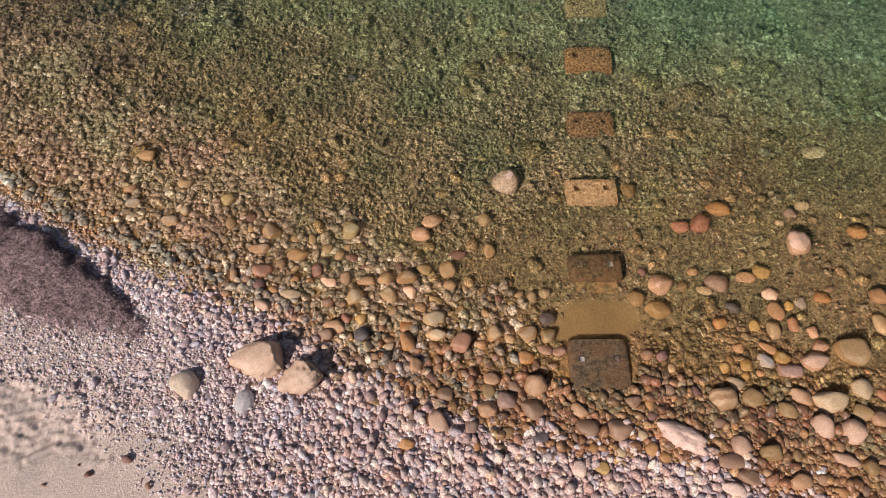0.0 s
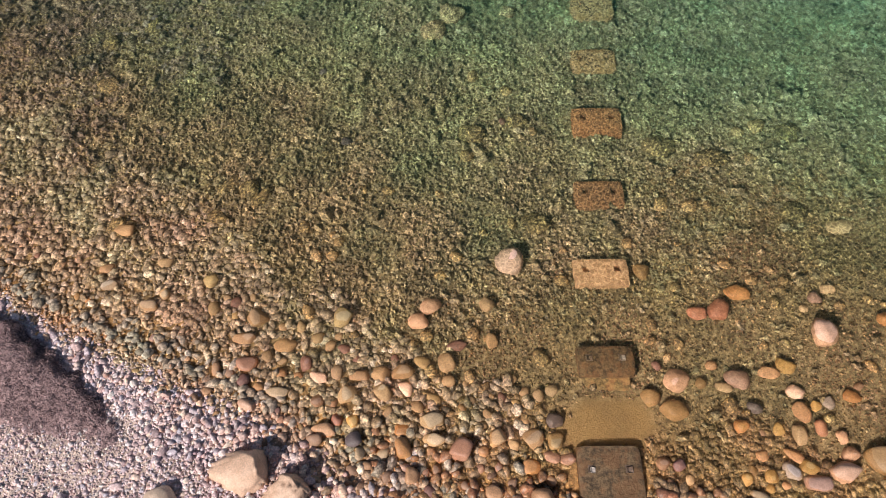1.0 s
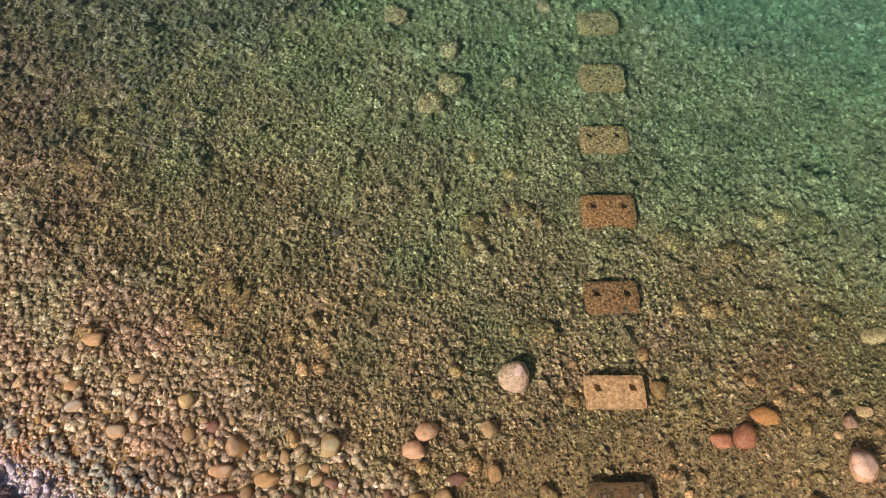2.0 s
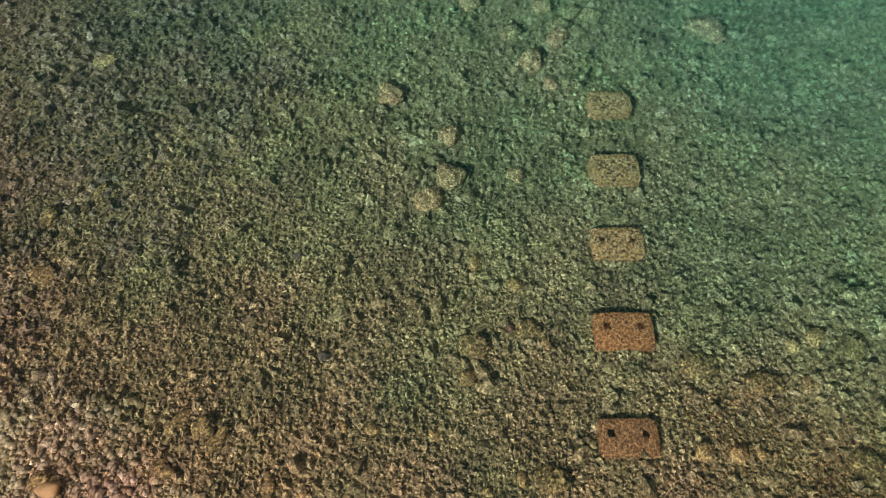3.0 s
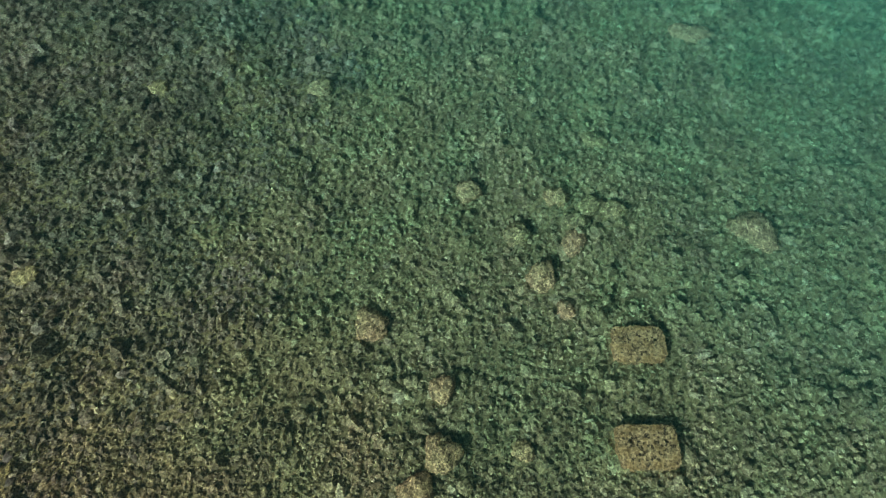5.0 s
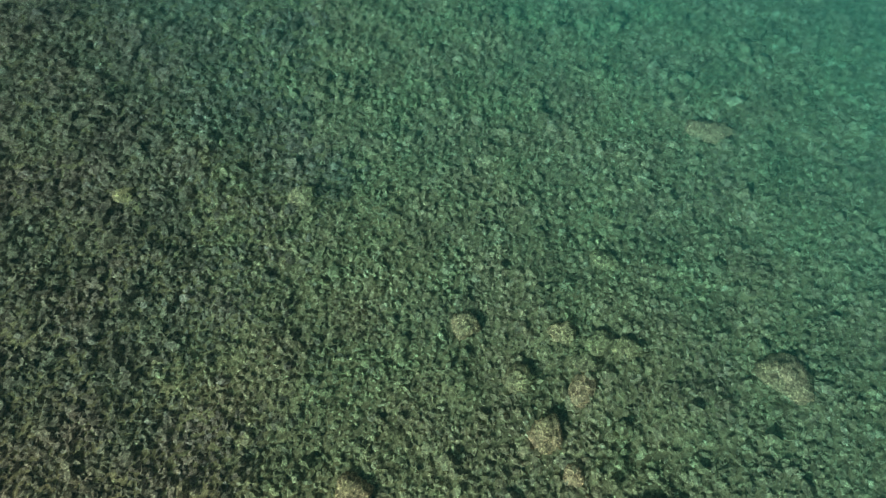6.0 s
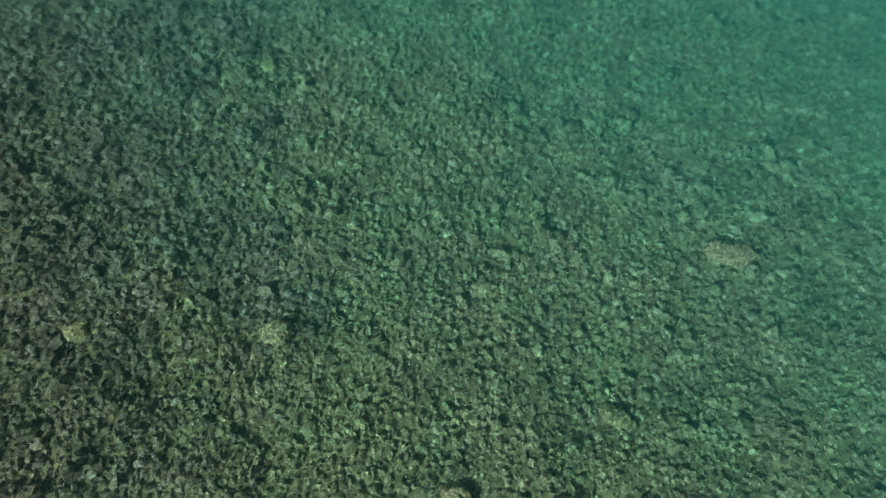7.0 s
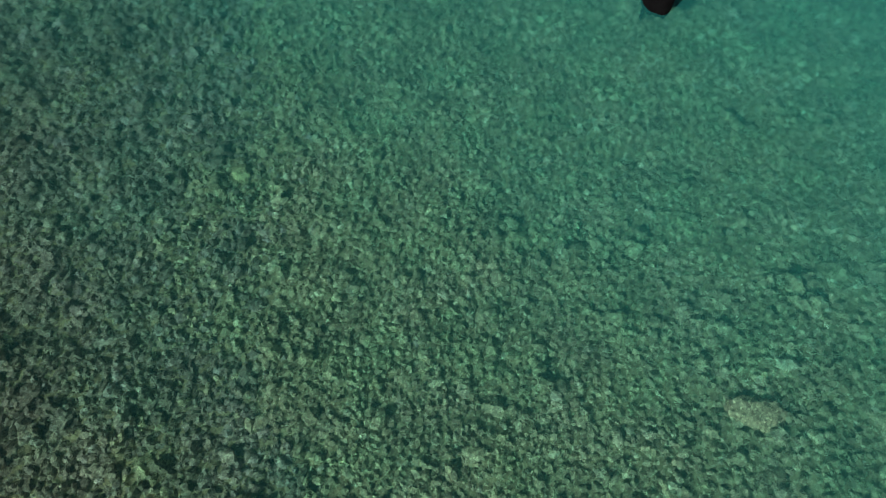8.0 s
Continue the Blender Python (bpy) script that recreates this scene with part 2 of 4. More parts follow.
def water_material():
    """Clear sea: lets the bed through, mirrors the sky by Fresnel; depth tint, haze, caustics are painted in."""
    m, n, l, b = material("sea_water")
    n.remove(b)
    out = n["Material Output"]
    g = n.new("ShaderNodeNewGeometry").outputs["Position"]
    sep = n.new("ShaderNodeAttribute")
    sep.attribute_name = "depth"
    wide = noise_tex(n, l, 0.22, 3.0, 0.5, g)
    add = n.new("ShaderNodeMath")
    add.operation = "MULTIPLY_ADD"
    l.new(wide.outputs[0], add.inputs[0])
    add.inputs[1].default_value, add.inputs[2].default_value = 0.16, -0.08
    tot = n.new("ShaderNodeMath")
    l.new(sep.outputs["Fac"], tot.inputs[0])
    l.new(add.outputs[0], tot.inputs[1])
    # depth tint and haze are painted on the surface by place, without a volume
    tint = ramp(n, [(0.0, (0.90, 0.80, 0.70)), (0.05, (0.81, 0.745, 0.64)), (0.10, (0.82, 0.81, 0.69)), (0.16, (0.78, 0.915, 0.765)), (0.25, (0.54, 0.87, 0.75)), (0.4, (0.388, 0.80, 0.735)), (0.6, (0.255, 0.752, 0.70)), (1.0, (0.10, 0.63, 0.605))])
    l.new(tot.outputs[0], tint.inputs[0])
    painted_haze = ramp(n, [(0.0, (0.0,) * 3), (0.12, (0.025,) * 3), (0.35, (0.04,) * 3), (0.48, (0.11,) * 3), (0.62, (0.25,) * 3), (1.0, (0.66,) * 3)])
    l.new(tot.outputs[0], painted_haze.inputs[0])
    clear = n.new("ShaderNodeBsdfRefraction")
    clear.inputs["IOR"].default_value = 1.33
    # the deeper the bed, the more the water blurs it
    blur = ramp(n, [(0.08, (0.012,) * 3), (0.16, (0.04,) * 3), (0.25, (0.06,) * 3), (0.36, (0.085,) * 3), (0.6, (0.09,) * 3)])
    l.new(tot.outputs[0], blur.inputs[0])
    l.new(blur.outputs[0], clear.inputs["Roughness"])
    chop = noise_tex(n, l, 7.0, 3.0, 0.6, g)
    facets = n.new("ShaderNodeBump")
    facets.inputs["Strength"].default_value, facets.inputs["Distance"].default_value = 0.5, 0.035
    l.new(chop.outputs[0], facets.inputs["Height"])
    l.new(facets.outputs[0], clear.inputs["Normal"])
    # caustic light painted into the tint: a bright cell web, dimmer inside the cells
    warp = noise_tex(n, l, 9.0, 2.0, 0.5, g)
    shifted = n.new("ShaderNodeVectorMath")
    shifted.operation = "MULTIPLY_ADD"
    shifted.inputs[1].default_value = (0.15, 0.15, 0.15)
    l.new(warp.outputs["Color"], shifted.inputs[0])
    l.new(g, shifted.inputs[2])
    caustic_cells = n.new("ShaderNodeTexVoronoi")
    caustic_cells.feature, caustic_cells.voronoi_dimensions = "DISTANCE_TO_EDGE", "2D"
    caustic_cells.inputs["Scale"].default_value = 11.5
    l.new(shifted.outputs[0], caustic_cells.inputs["Vector"])
    painted_caustics = ramp(n, [(0.0, (1.0, 1.0, 1.0)), (0.05, (0.95, 0.95, 0.95)), (0.13, (0.60, 0.60, 0.60)), (0.42, (0.42, 0.42, 0.42))])
    l.new(caustic_cells.outputs["Distance"], painted_caustics.inputs[0])
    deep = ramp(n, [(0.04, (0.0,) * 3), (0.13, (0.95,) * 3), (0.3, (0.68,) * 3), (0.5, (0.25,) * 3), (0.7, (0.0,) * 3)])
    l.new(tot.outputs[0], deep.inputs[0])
    woven = mixed(n, l, "MULTIPLY", deep.outputs[0], tint.outputs[0], painted_caustics.outputs[0])
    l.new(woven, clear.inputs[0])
    # flat teal diffuse stands in for the haze of deep water
    haze_diffuse = n.new("ShaderNodeBsdfDiffuse")
    haze_diffuse.inputs[0].default_value = (0.026, 0.25, 0.22, 1)
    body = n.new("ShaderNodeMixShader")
    l.new(painted_haze.outputs[0], body.inputs[0])
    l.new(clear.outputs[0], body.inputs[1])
    l.new(haze_diffuse.outputs[0], body.inputs[2])
    gloss = n.new("ShaderNodeBsdfGlossy")
    gloss.inputs["Roughness"].default_value = 0.08
    ripple = noise_tex(n, l, 3.5, 3.0, 0.55, g)
    bump = n.new("ShaderNodeBump")
    bump.inputs["Strength"].default_value, bump.inputs["Distance"].default_value = 0.25, 0.05
    l.new(ripple.outputs[0], bump.inputs["Height"])
    l.new(bump.outputs[0], gloss.inputs["Normal"])
    fres = n.new("ShaderNodeFresnel")
    fres.inputs[0].default_value = 1.2
    l.new(bump.outputs[0], fres.inputs["Normal"])
    top = n.new("ShaderNodeMixShader")
    l.new(fres.outputs[0], top.inputs[0])
    l.new(body.outputs[0], top.inputs[1])
    l.new(gloss.outputs[0], top.inputs[2])
    l.new(top.outputs[0], out.inputs[0])
    return m


mat_sand, mat_water = sand_material(), water_material()
mat_bare = concrete_material("bare_concrete", (0.48, 0.275, 0.155), (0.84, 0.54, 0.335), (0.42, 0.235, 0.115), 0.45)
mat_stained = concrete_material("stained_concrete", (0.062, 0.038, 0.020), (0.215, 0.138, 0.072), (0.22, 0.105, 0.045), 0.55, 11.0)
mat_toe = concrete_material("yellow_grown_concrete", (0.11, 0.075, 0.03), (0.33, 0.23, 0.11), (0.38, 0.19, 0.08), 0.5, 14.0)
mat_dull = concrete_material("dull_brown_concrete", (0.11, 0.05, 0.028), (0.60, 0.315, 0.165), (0.34, 0.15, 0.07), 0.45, 26.0)
mat_brown = concrete_material("brown_algae_concrete", (0.12, 0.048, 0.025), (0.80, 0.35, 0.17), (0.44, 0.165, 0.068), 0.45, 26.0)
mat_grown = concrete_material("algae_grown_concrete", (0.04, 0.018, 0.010), (0.95, 0.52, 0.30), (0.50, 0.24, 0.10), 0.55, 19.0)
mat_rust = lone_material("rusty_steel", (0.10, 0.065, 0.045), (0.34, 0.26, 0.21), 0.5)
mat_steel = lone_material("worn_bright_steel", (0.30, 0.27, 0.25), (0.62, 0.58, 0.54), 0.4)
mat_sunken = stones_material("weed_grown_rock", [(0.0, (0.48, 0.305, 0.20)), (1.0, (0.72, 0.47, 0.325))], 0.8, 1.0, (0.38, 0.22, 0.125), 0.45, 6.0, 34.0, grit=1.0)
mat_clump = stones_material("tan_olive_bed_rock", [(0.0, (0.34, 0.245, 0.155)), (1.0, (0.50, 0.375, 0.25))], 0.8, 1.0, (0.30, 0.23, 0.125), 0.55, 5.0, 26.0, grit=0.9)
mat_film = stones_material("filmed_bed_rock", BED_TONES, 0.8, 1.0, (0.36, 0.27, 0.14), 0.7, 3.0, 20.0, single=True, grit=0.6)
mat_ghost = stones_material("gravel_coloured_cobble", [(at, (r * 1.25, g * 1.25, b * 1.2)) for at, (r, g, b) in GRAVEL_TONES], 0.7, 0.9, (0.32, 0.24, 0.13), 0.5, 2.0, 28.0, single=True, grit=0.9)
mat_olive = stones_material("olive_bed_rock", [(0.0, (0.20, 0.145, 0.08)), (1.0, (0.31, 0.228, 0.125))], 0.8, 1.0, (0.21, 0.157, 0.075), 0.6, 5.0, 22.0, grit=0.9)
mat_black = lone_material("dark_rock", (0.002, 0.0022, 0.0026), (0.006, 0.0066, 0.0075), 0.95)
mat_black.node_tree.nodes["Principled BSDF"].inputs["Specular IOR Level"].default_value = 0.1

# ---- the lie of the land ----
SHORE_X = np.array([-400, -30, -12, -8.5, -7.4, -5.4, -3.0, -1.0, 0.5, 3.5, 6.7, 12, 30, 400.0])
SHORE_Y = np.array([260, 22, 8.4, 6.05, 5.4, 4.45, 3.4, 2.45, 2.05, 1.75, 1.05, 0.2, -3, -70.0])


def offshore(x, y):
    """Metres out from the waterline, below zero on the beach."""
    return (np.asarray(y, float) - np.interp(x, SHORE_X, SHORE_Y)) * 0.9


def lattice(ix, iy, seed):
    h = (ix * 374761393 + iy * 668265263 + seed * 974711) & 0x7FFFFFFF
    h = ((h ^ (h >> 13)) * 1274126177) & 0x7FFFFFFF
    return ((h ^ (h >> 16)) & 0xFFFF) / 65535.0


def swell(x, y, size, seed):
    """Smooth noise from 0 to 1 with bumps of that size in metres."""
    u, v = np.asarray(x, float) / size, np.asarray(y, float) / size
    iu, iv = np.floor(u).astype(np.int64), np.floor(v).astype(np.int64)
    fu, fv = u - iu, v - iv
    fu, fv = fu * fu * (3 - 2 * fu), fv * fv * (3 - 2 * fv)
    a = lattice(iu, iv, seed) * (1 - fu) + lattice(iu + 1, iv, seed) * fu
    b = lattice(iu, iv + 1, seed) * (1 - fu) + lattice(iu + 1, iv + 1, seed) * fu
    return a * (1 - fv) + b * fv


def sandy(x, y):
    """1 on the bare sand of the upper beach, 0 on the pebbles."""
    d = 1.3 - 0.55 * (np.asarray(x, float) + 4.95) - np.asarray(y, float) + (swell(x, y, 0.7, 5) - 0.5) * 0.5 + (swell(x, y, 0.2, 6) - 0.5) * 0.3
    return np.clip(d * 1.6 + 0.5, 0, 1)


def silt(x, y):
    """1 on the smooth sand between the first two blocks."""
    d = 1 - np.abs((np.asarray(x, float) - 2.68) / 0.90) ** 2.6 - np.abs((np.asarray(y, float) - 3.28 - 0.05 * (x - 2.6)) / 0.50) ** 2.6
    return np.clip(d * 1.3 + (swell(x, y, 0.26, 9) - 0.5) * 1.8 * (d > -0.8) * (1 - np.clip(d * 1.4, 0, 1)), 0, 1)


def grit(x, y):
    """1 on the fine gravel bed out past the blocks, 0 on the coarse stones."""
    d = np.clip(np.asarray(x, float) + 0.6, -1, 8) * 0.22 - (np.asarray(y, float) - 5.8) * 0.55 + (swell(x, y, 1.6, 8) - 0.5) * 1.2
    return np.clip(d, 0, 1) * np.clip(offshore(x, y) * 1.2 - 0.2, 0, 1) * np.clip((11.4 - np.asarray(y, float)) / 2, 0, 1)


def land(x, y):
    s = offshore(x, y)
    z = np.where(s > 0, -0.034 * s - 0.10 * (1 - np.exp(-np.maximum(s, 0) / 1.5)), 0)
    z = np.where(s <= 0, 0.55 * (1 - np.exp(0.16 * np.minimum(s, 0))) + 0.05 * (1 - np.exp(np.minimum(s, 0) / 0.6)), z)
    z = np.maximum(np.where(z < 0, z * 1.33, z), -3.4)
    z = z + (swell(x, y, 1.7, 1) - 0.5) * 0.06 + (swell(x, y, 0.5, 2) - 0.5) * 0.03
    z = z + (swell(x, y, 0.65, 61) - 0.5) * 0.16 * np.clip((s - 2.5) * 0.4, 0, 1)
    # a trodden patch of the upper beach
    patch = np.clip((-4.85 - x + (swell(x, y, 0.5, 4) - 0.5) * 0.7) * 2.5, 0, 1) * np.clip((2.75 - y) * 2, 0, 1) * np.clip((y - 1.02) * 3.5 + swell(x, y, 0.4, 7) - 0.5, 0, 1) * np.clip((x + 8) * 2, 0, 1)
    u, v = x * 0.9 + y * 0.45, y * 0.62 - x * 0.35
    dents = ((swell(u, v * 1.5, 0.07, 3) - 0.5) * 0.065 + (swell(v * 1.5, u, 0.10, 34) - 0.5) * 0.045 + (swell(x, y, 0.3, 33) - 0.5) * 0.05) * patch * (s < 0)
    return z + dents


def net(name, xs, ys, zfun, mat, attribute, values):
    X, Y = np.meshgrid(xs, ys)
    Z = zfun(X, Y)
    co = np.stack([X, Y, Z], -1).reshape(-1, 3)
    nx, ny = len(xs), len(ys)
    i = (np.arange(ny - 1)[:, None] * nx + np.arange(nx - 1)[None]).ravel()
    quads = np.stack([i, i + 1, i + nx + 1, i + nx], 1)
    me = bpy.data.meshes.new(name)
    me.vertices.add(len(co))
    me.vertices.foreach_set("co", co.ravel())
    me.loops.add(quads.size)
    me.loops.foreach_set("vertex_index", quads.ravel().astype(np.int32))
    me.polygons.add(len(quads))
    me.polygons.foreach_set("loop_start", np.arange(0, quads.size, 4, dtype=np.int32))
    me.update(calc_edges=True)
    me.polygons.foreach_set("use_smooth", np.ones(len(quads), dtype=bool))
    a = me.attributes.new(attribute, "FLOAT", "POINT")
    a.data.foreach_set("value", values(X, Y).ravel().astype(np.float32))
    me.materials.append(mat)
    return new(name, me)


def spread(lo, hi, step, far):
    steps = np.array([0.5, 1.5, 4, 10, 25, 70, 180, 500, 1500, far])
    return np.concatenate([lo - steps[::-1], np.arange(lo, hi + step / 2, step), hi + steps])


FAR = np.array([0.5, 1.5, 4, 10, 25, 70, 180, 500, 1500, 3500])
ground_x = np.concatenate([-14 - FAR[::-1], np.arange(-14, -8, 0.2), np.arange(-8, -4.5, 0.025), np.arange(-4.5, 0, 0.16), np.arange(0, 5, 0.1), np.arange(5, 15.1, 0.2), 15.2 + FAR])
ground_y = np.concatenate([-6 - FAR[::-1], np.arange(-6, 0.4, 0.2), np.arange(0.4, 2.9, 0.025), np.arange(2.9, 5, 0.1), np.arange(5, 40.1, 0.2), 40.2 + FAR])
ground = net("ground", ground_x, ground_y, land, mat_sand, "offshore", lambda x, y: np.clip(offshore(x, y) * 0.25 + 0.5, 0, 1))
me = ground.data
at = np.zeros(len(me.vertices) * 3)
me.vertices.foreach_get("co", at)
at = at.reshape(-1, 3)
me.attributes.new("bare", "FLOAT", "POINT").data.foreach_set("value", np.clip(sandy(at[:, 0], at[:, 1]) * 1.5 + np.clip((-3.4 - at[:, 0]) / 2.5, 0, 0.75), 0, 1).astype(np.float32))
me.attributes.new("silt", "FLOAT", "POINT").data.foreach_set("value", silt(at[:, 0], at[:, 1]).astype(np.float32))
tagged(ground, "sand and grit of a pebble beach sloping under clear sea", "ground", kind="structure")


# distance offshore with a sideways lean; drives the painted tint and haze
def painted_depth(x, y):
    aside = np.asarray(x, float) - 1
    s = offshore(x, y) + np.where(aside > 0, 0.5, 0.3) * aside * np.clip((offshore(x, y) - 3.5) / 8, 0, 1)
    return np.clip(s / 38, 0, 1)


water = net("water", spread(-14, 15, 0.5, 3500), spread(-6, 40, 0.5, 3500), lambda x, y: 0 * x, mat_water, "depth", painted_depth)
water.visible_shadow = False
tagged(water, "calm clear sea with green and teal depth haze and ripple light painted in", "sea", kind="structure")


# ---- stones ----
def dome(seed, rings=((0.42, 0.88, 6), (0.80, 0.60, 8), (1.0, 0.12, 8), (0.9, -0.35, 8))):
    """A cheap rounded stone, closed above and open where it sits in the ground."""
    pts, tris, start = [(0, 0, 1.0)], [], [0]
    for r, z, k in rings:
        start.append(len(pts))
        pts += [(r * math.cos(2 * math.pi * (j + 0.5 * (k == 6)) / k), r * math.sin(2 * math.pi * (j + 0.5 * (k == 6)) / k), z) for j in range(k)]
    k0 = rings[0][2]
    tris += [(0, 1 + j, 1 + (j + 1) % k0) for j in range(k0)]
    for a in range(len(rings) - 1):
        ka, kb, sa, sb = rings[a][2], rings[a + 1][2], start[a + 1], start[a + 2]
        i = j = 0
        while i < ka or j < kb:
            if j < kb and (i >= ka or (j + 1) / kb <= (i + 1) / ka):
                tris.append((sa + i % ka, sb + j % kb, sb + (j + 1) % kb))
                j += 1
            else:
                tris.append((sa + i % ka, sb + j % kb, sa + (i + 1) % ka))
                i += 1
    return np.array(pts), np.array(tris)


DOME = dome(0)
CHIP = dome(0, ((0.55, 0.78, 5), (1.0, 0.0, 6)))
OVAL = dome(0, ((0.74, 0.74, 6), (1.0, 0.0, 7)))


def heap(name, x, y, size, mat, rng, flat=(0.45, 0.75), sink=0.25, form=None, crag=0.0):
    """Stones of the given sizes at the given places as one mesh, each an island of its own."""
    DOME_CO, DOME_TRIS = form or DOME
    n, v = len(x), len(DOME_CO)
    crag = crag or (0.14 if form else 0.06)
    long = size * rng.uniform(1.0, 1.5, n)
    wide = size * rng.uniform(0.72, 1.0, n)
    high = size * rng.uniform(*flat, n)
    turn, lean = rng.uniform(0, 6.283, n), rng.normal(0, 0.22, (n, 2))
    bulge = rng.normal(0, 0.16, (n, 3))
    co = np.broadcast_to(DOME_CO, (n, v, 3)) * (1 + (bulge[:, None] * DOME_CO).sum(-1, keepdims=True) + rng.normal(0, crag, (n, v, 1)))
    co = co * np.stack([long, wide, high], -1)[:, None] * 0.5
    co = np.stack([co[..., 0], co[..., 1], co[..., 2] + co[..., 0] * lean[:, :1] + co[..., 1] * lean[:, 1:]], -1)
    c, s = np.cos(turn)[:, None], np.sin(turn)[:, None]
    co = np.stack([co[..., 0] * c - co[..., 1] * s, co[..., 0] * s + co[..., 1] * c, co[..., 2]], -1)
    co = co + np.stack([x, y, land(x, y) + high * (0.15 - sink * 0.4)], -1)[:, None]
    tris = (DOME_TRIS[None] + (np.arange(n) * v)[:, None, None]).reshape(-1, 3)
    me = bpy.data.meshes.new(name)
    me.vertices.add(n * v)
    me.vertices.foreach_set("co", co.ravel())
    me.loops.add(tris.size)
    me.loops.foreach_set("vertex_index", tris.ravel().astype(np.int32))
    me.polygons.add(len(tris))
    me.polygons.foreach_set("loop_start", np.arange(0, tris.size, 3, dtype=np.int32))
    me.update(calc_edges=True)
    me.polygons.foreach_set("use_smooth", np.full(len(tris), crag < 0.2))
    me.materials.append(mat)
    return new(name, me)


def scatter(rng, x0, x1, y0, y1, gap):
    gx, gy = np.meshgrid(np.arange(x0, x1, gap), np.arange(y0, y1, gap))
    gx, gy = gx.ravel(), gy.ravel()
    return gx + rng.uniform(-0.45, 0.45, len(gx)) * gap, gy + rng.uniform(-0.45, 0.45, len(gy)) * gap


def rock_mesh(name, length, width, height, mat, seed, level, rough=0.1, boxy=0.75, low=-0.45, cuts=6, nose=0.0, planes=(), crust=0.25):
    """A worn stone: a rounded, slightly squared ball with a broad flat base."""
    bm = bmesh.new()
    bmesh.ops.create_icosphere(bm, subdivisions=level, radius=1.0)
    r = random.Random(seed)
    off = Vector((r.uniform(-50, 50), r.uniform(-50, 50), r.uniform(-50, 50)))
    tilt = (r.uniform(-0.25, 0.25), r.uniform(-0.2, 0.2))
    taper = r.uniform(-0.14, 0.14) + nose
    facets = [(Vector(way).normalized(), far) for way, far in planes]
    for _ in range(cuts):
        way = Vector((r.gauss(0, 1), r.gauss(0, 1), r.gauss(0, 0.8))).normalized()
        facets.append((way, r.uniform(0.62, 0.88)))
    for v in bm.verts:
        p = v.co.normalized()
        e = 2 / boxy
        k = (abs(p.x) ** e + abs(p.y) ** e + abs(p.z) ** e) ** (-1 / e)
        k *= 1 + rough * 1.6 * noise.noise(p * 0.9 + off) + rough * 0.7 * noise.noise(p * 2.3 + off) + rough * crust * noise.noise(p * 6 + off)
        q = p * k
        for way, far in facets:
            over = q.dot(way) - far
            if over > 0:
                q = q - way * over * 0.72
        q.y *= 1 + taper * q.x
        q.z = max(q.z + tilt[0] * q.x + tilt[1] * q.y, low)
        v.co = Vector((q.x * length / 2, q.y * width / 2, q.z * height / 2))
    for f in bm.faces:
        f.smooth = True
    me = bpy.data.meshes.new(name)
    bm.to_mesh(me)
    bm.free()
    me.materials.append(mat)
    return me


TAKEN = []
seed_of = iter(range(1000, 9000))


def where_it_lies(x, y):
    s = float(offshore(x, y))
    return "lying on dry pebbles" if s < -0.35 else "wet among shore pebbles" if s < 0.7 else "standing in shallow clear sea"


def coat_of(x, y, tone):
    """Stones of the sheltered shallows wear a thin film, those of the shore are clean."""
    return FILMED[tone] if float(offshore(x, y)) > 0.95 and x < 2.2 and tone not in CLEAN else STONE[tone]


def cobble(x, y, length, width, turn, tone, kind="cobble", level=3, tall=0.8, nose=0.0, planes=()):
    r = next(seed_of)
    height = min(length, width) * (tall + 0.12 * math.sin(r))
    me = rock_mesh(kind, length, width, height, coat_of(x, y, tone), r, level, 0.26 if length > 0.6 else 0.10 if kind == "boulder" else 0.14, 0.86 if kind == "boulder" else 0.8, -0.45, 4 if nose else 6 if length > 0.6 else 3 if kind == "boulder" else 7, nose, planes, 1.1 if length > 0.6 else 0.35)
    ob = new(kind, me)
    ob.matrix_world = pose(x, y, float(land(x, y)) + height * (0.15 if kind == "boulder" else 0.2), 0, 0, turn)
    reach, c, d = (length - width) / 2, math.cos(radians(turn)), math.sin(radians(turn))
    for k in (-1, 0, 1):
        TAKEN.append((x + k * reach * c, y + k * reach * d, min(length, width) * 0.52) if length > width else (x - k * reach * d, y + k * reach * c, min(length, width) * 0.52))
    shape = "flat" if tall < 0.55 else "rounded"
    return tagged(ob, f"{SAYS[tone]} {shape} {kind} {where_it_lies(x, y)}", kind, "cobbles of the shore")


def boulder(x, y, length, width, turn, tone, nose=0.0, planes=()):
    return cobble(x, y, length, width, turn, tone, "boulder", 4, 0.92 if offshore(x, y) > 2.5 else 0.78, nose, planes)


boulder(-2.99, 2.66, 0.93, 0.72, -4, "sandstone", 0.32, (((-0.3, -0.4, 0.86), 0.62), ((0.9, 0.35, 0.12), 0.55), ((0.1, 0.9, 0.3), 0.66), ((0.5, -0.7, 0.5), 0.72)))
boulder(-2.31, 2.31, 0.78, 0.60, 14, "sandstone", 0.25, (((-0.25, -0.35, 0.9), 0.58), ((0.8, 0.55, 0.12), 0.58), ((0.3, -0.8, 0.4), 0.7)))
boulder(-4.17, 2.25, 0.44, 0.42, 0, "pale", 0.1)
boulder(-3.18, 1.97, 0.30, 0.37, 0, "blue")
boulder(3.65, 1.30, 0.76, 0.42, -36, "white", 0.08)
cobble(4.39, 1.87, 0.47, 0.41, 5, "layered")
cobble(6.10, 1.82, 0.51, 0.37, 0, "cream")
cobble(6.78, 2.63, 0.58, 0.45, -10, "olive")
cobble(6.10, 2.47, 0.49, 0.36, 5, "pink")
cobble(5.63, 2.33, 0.46, 0.24, -5, "mauve")
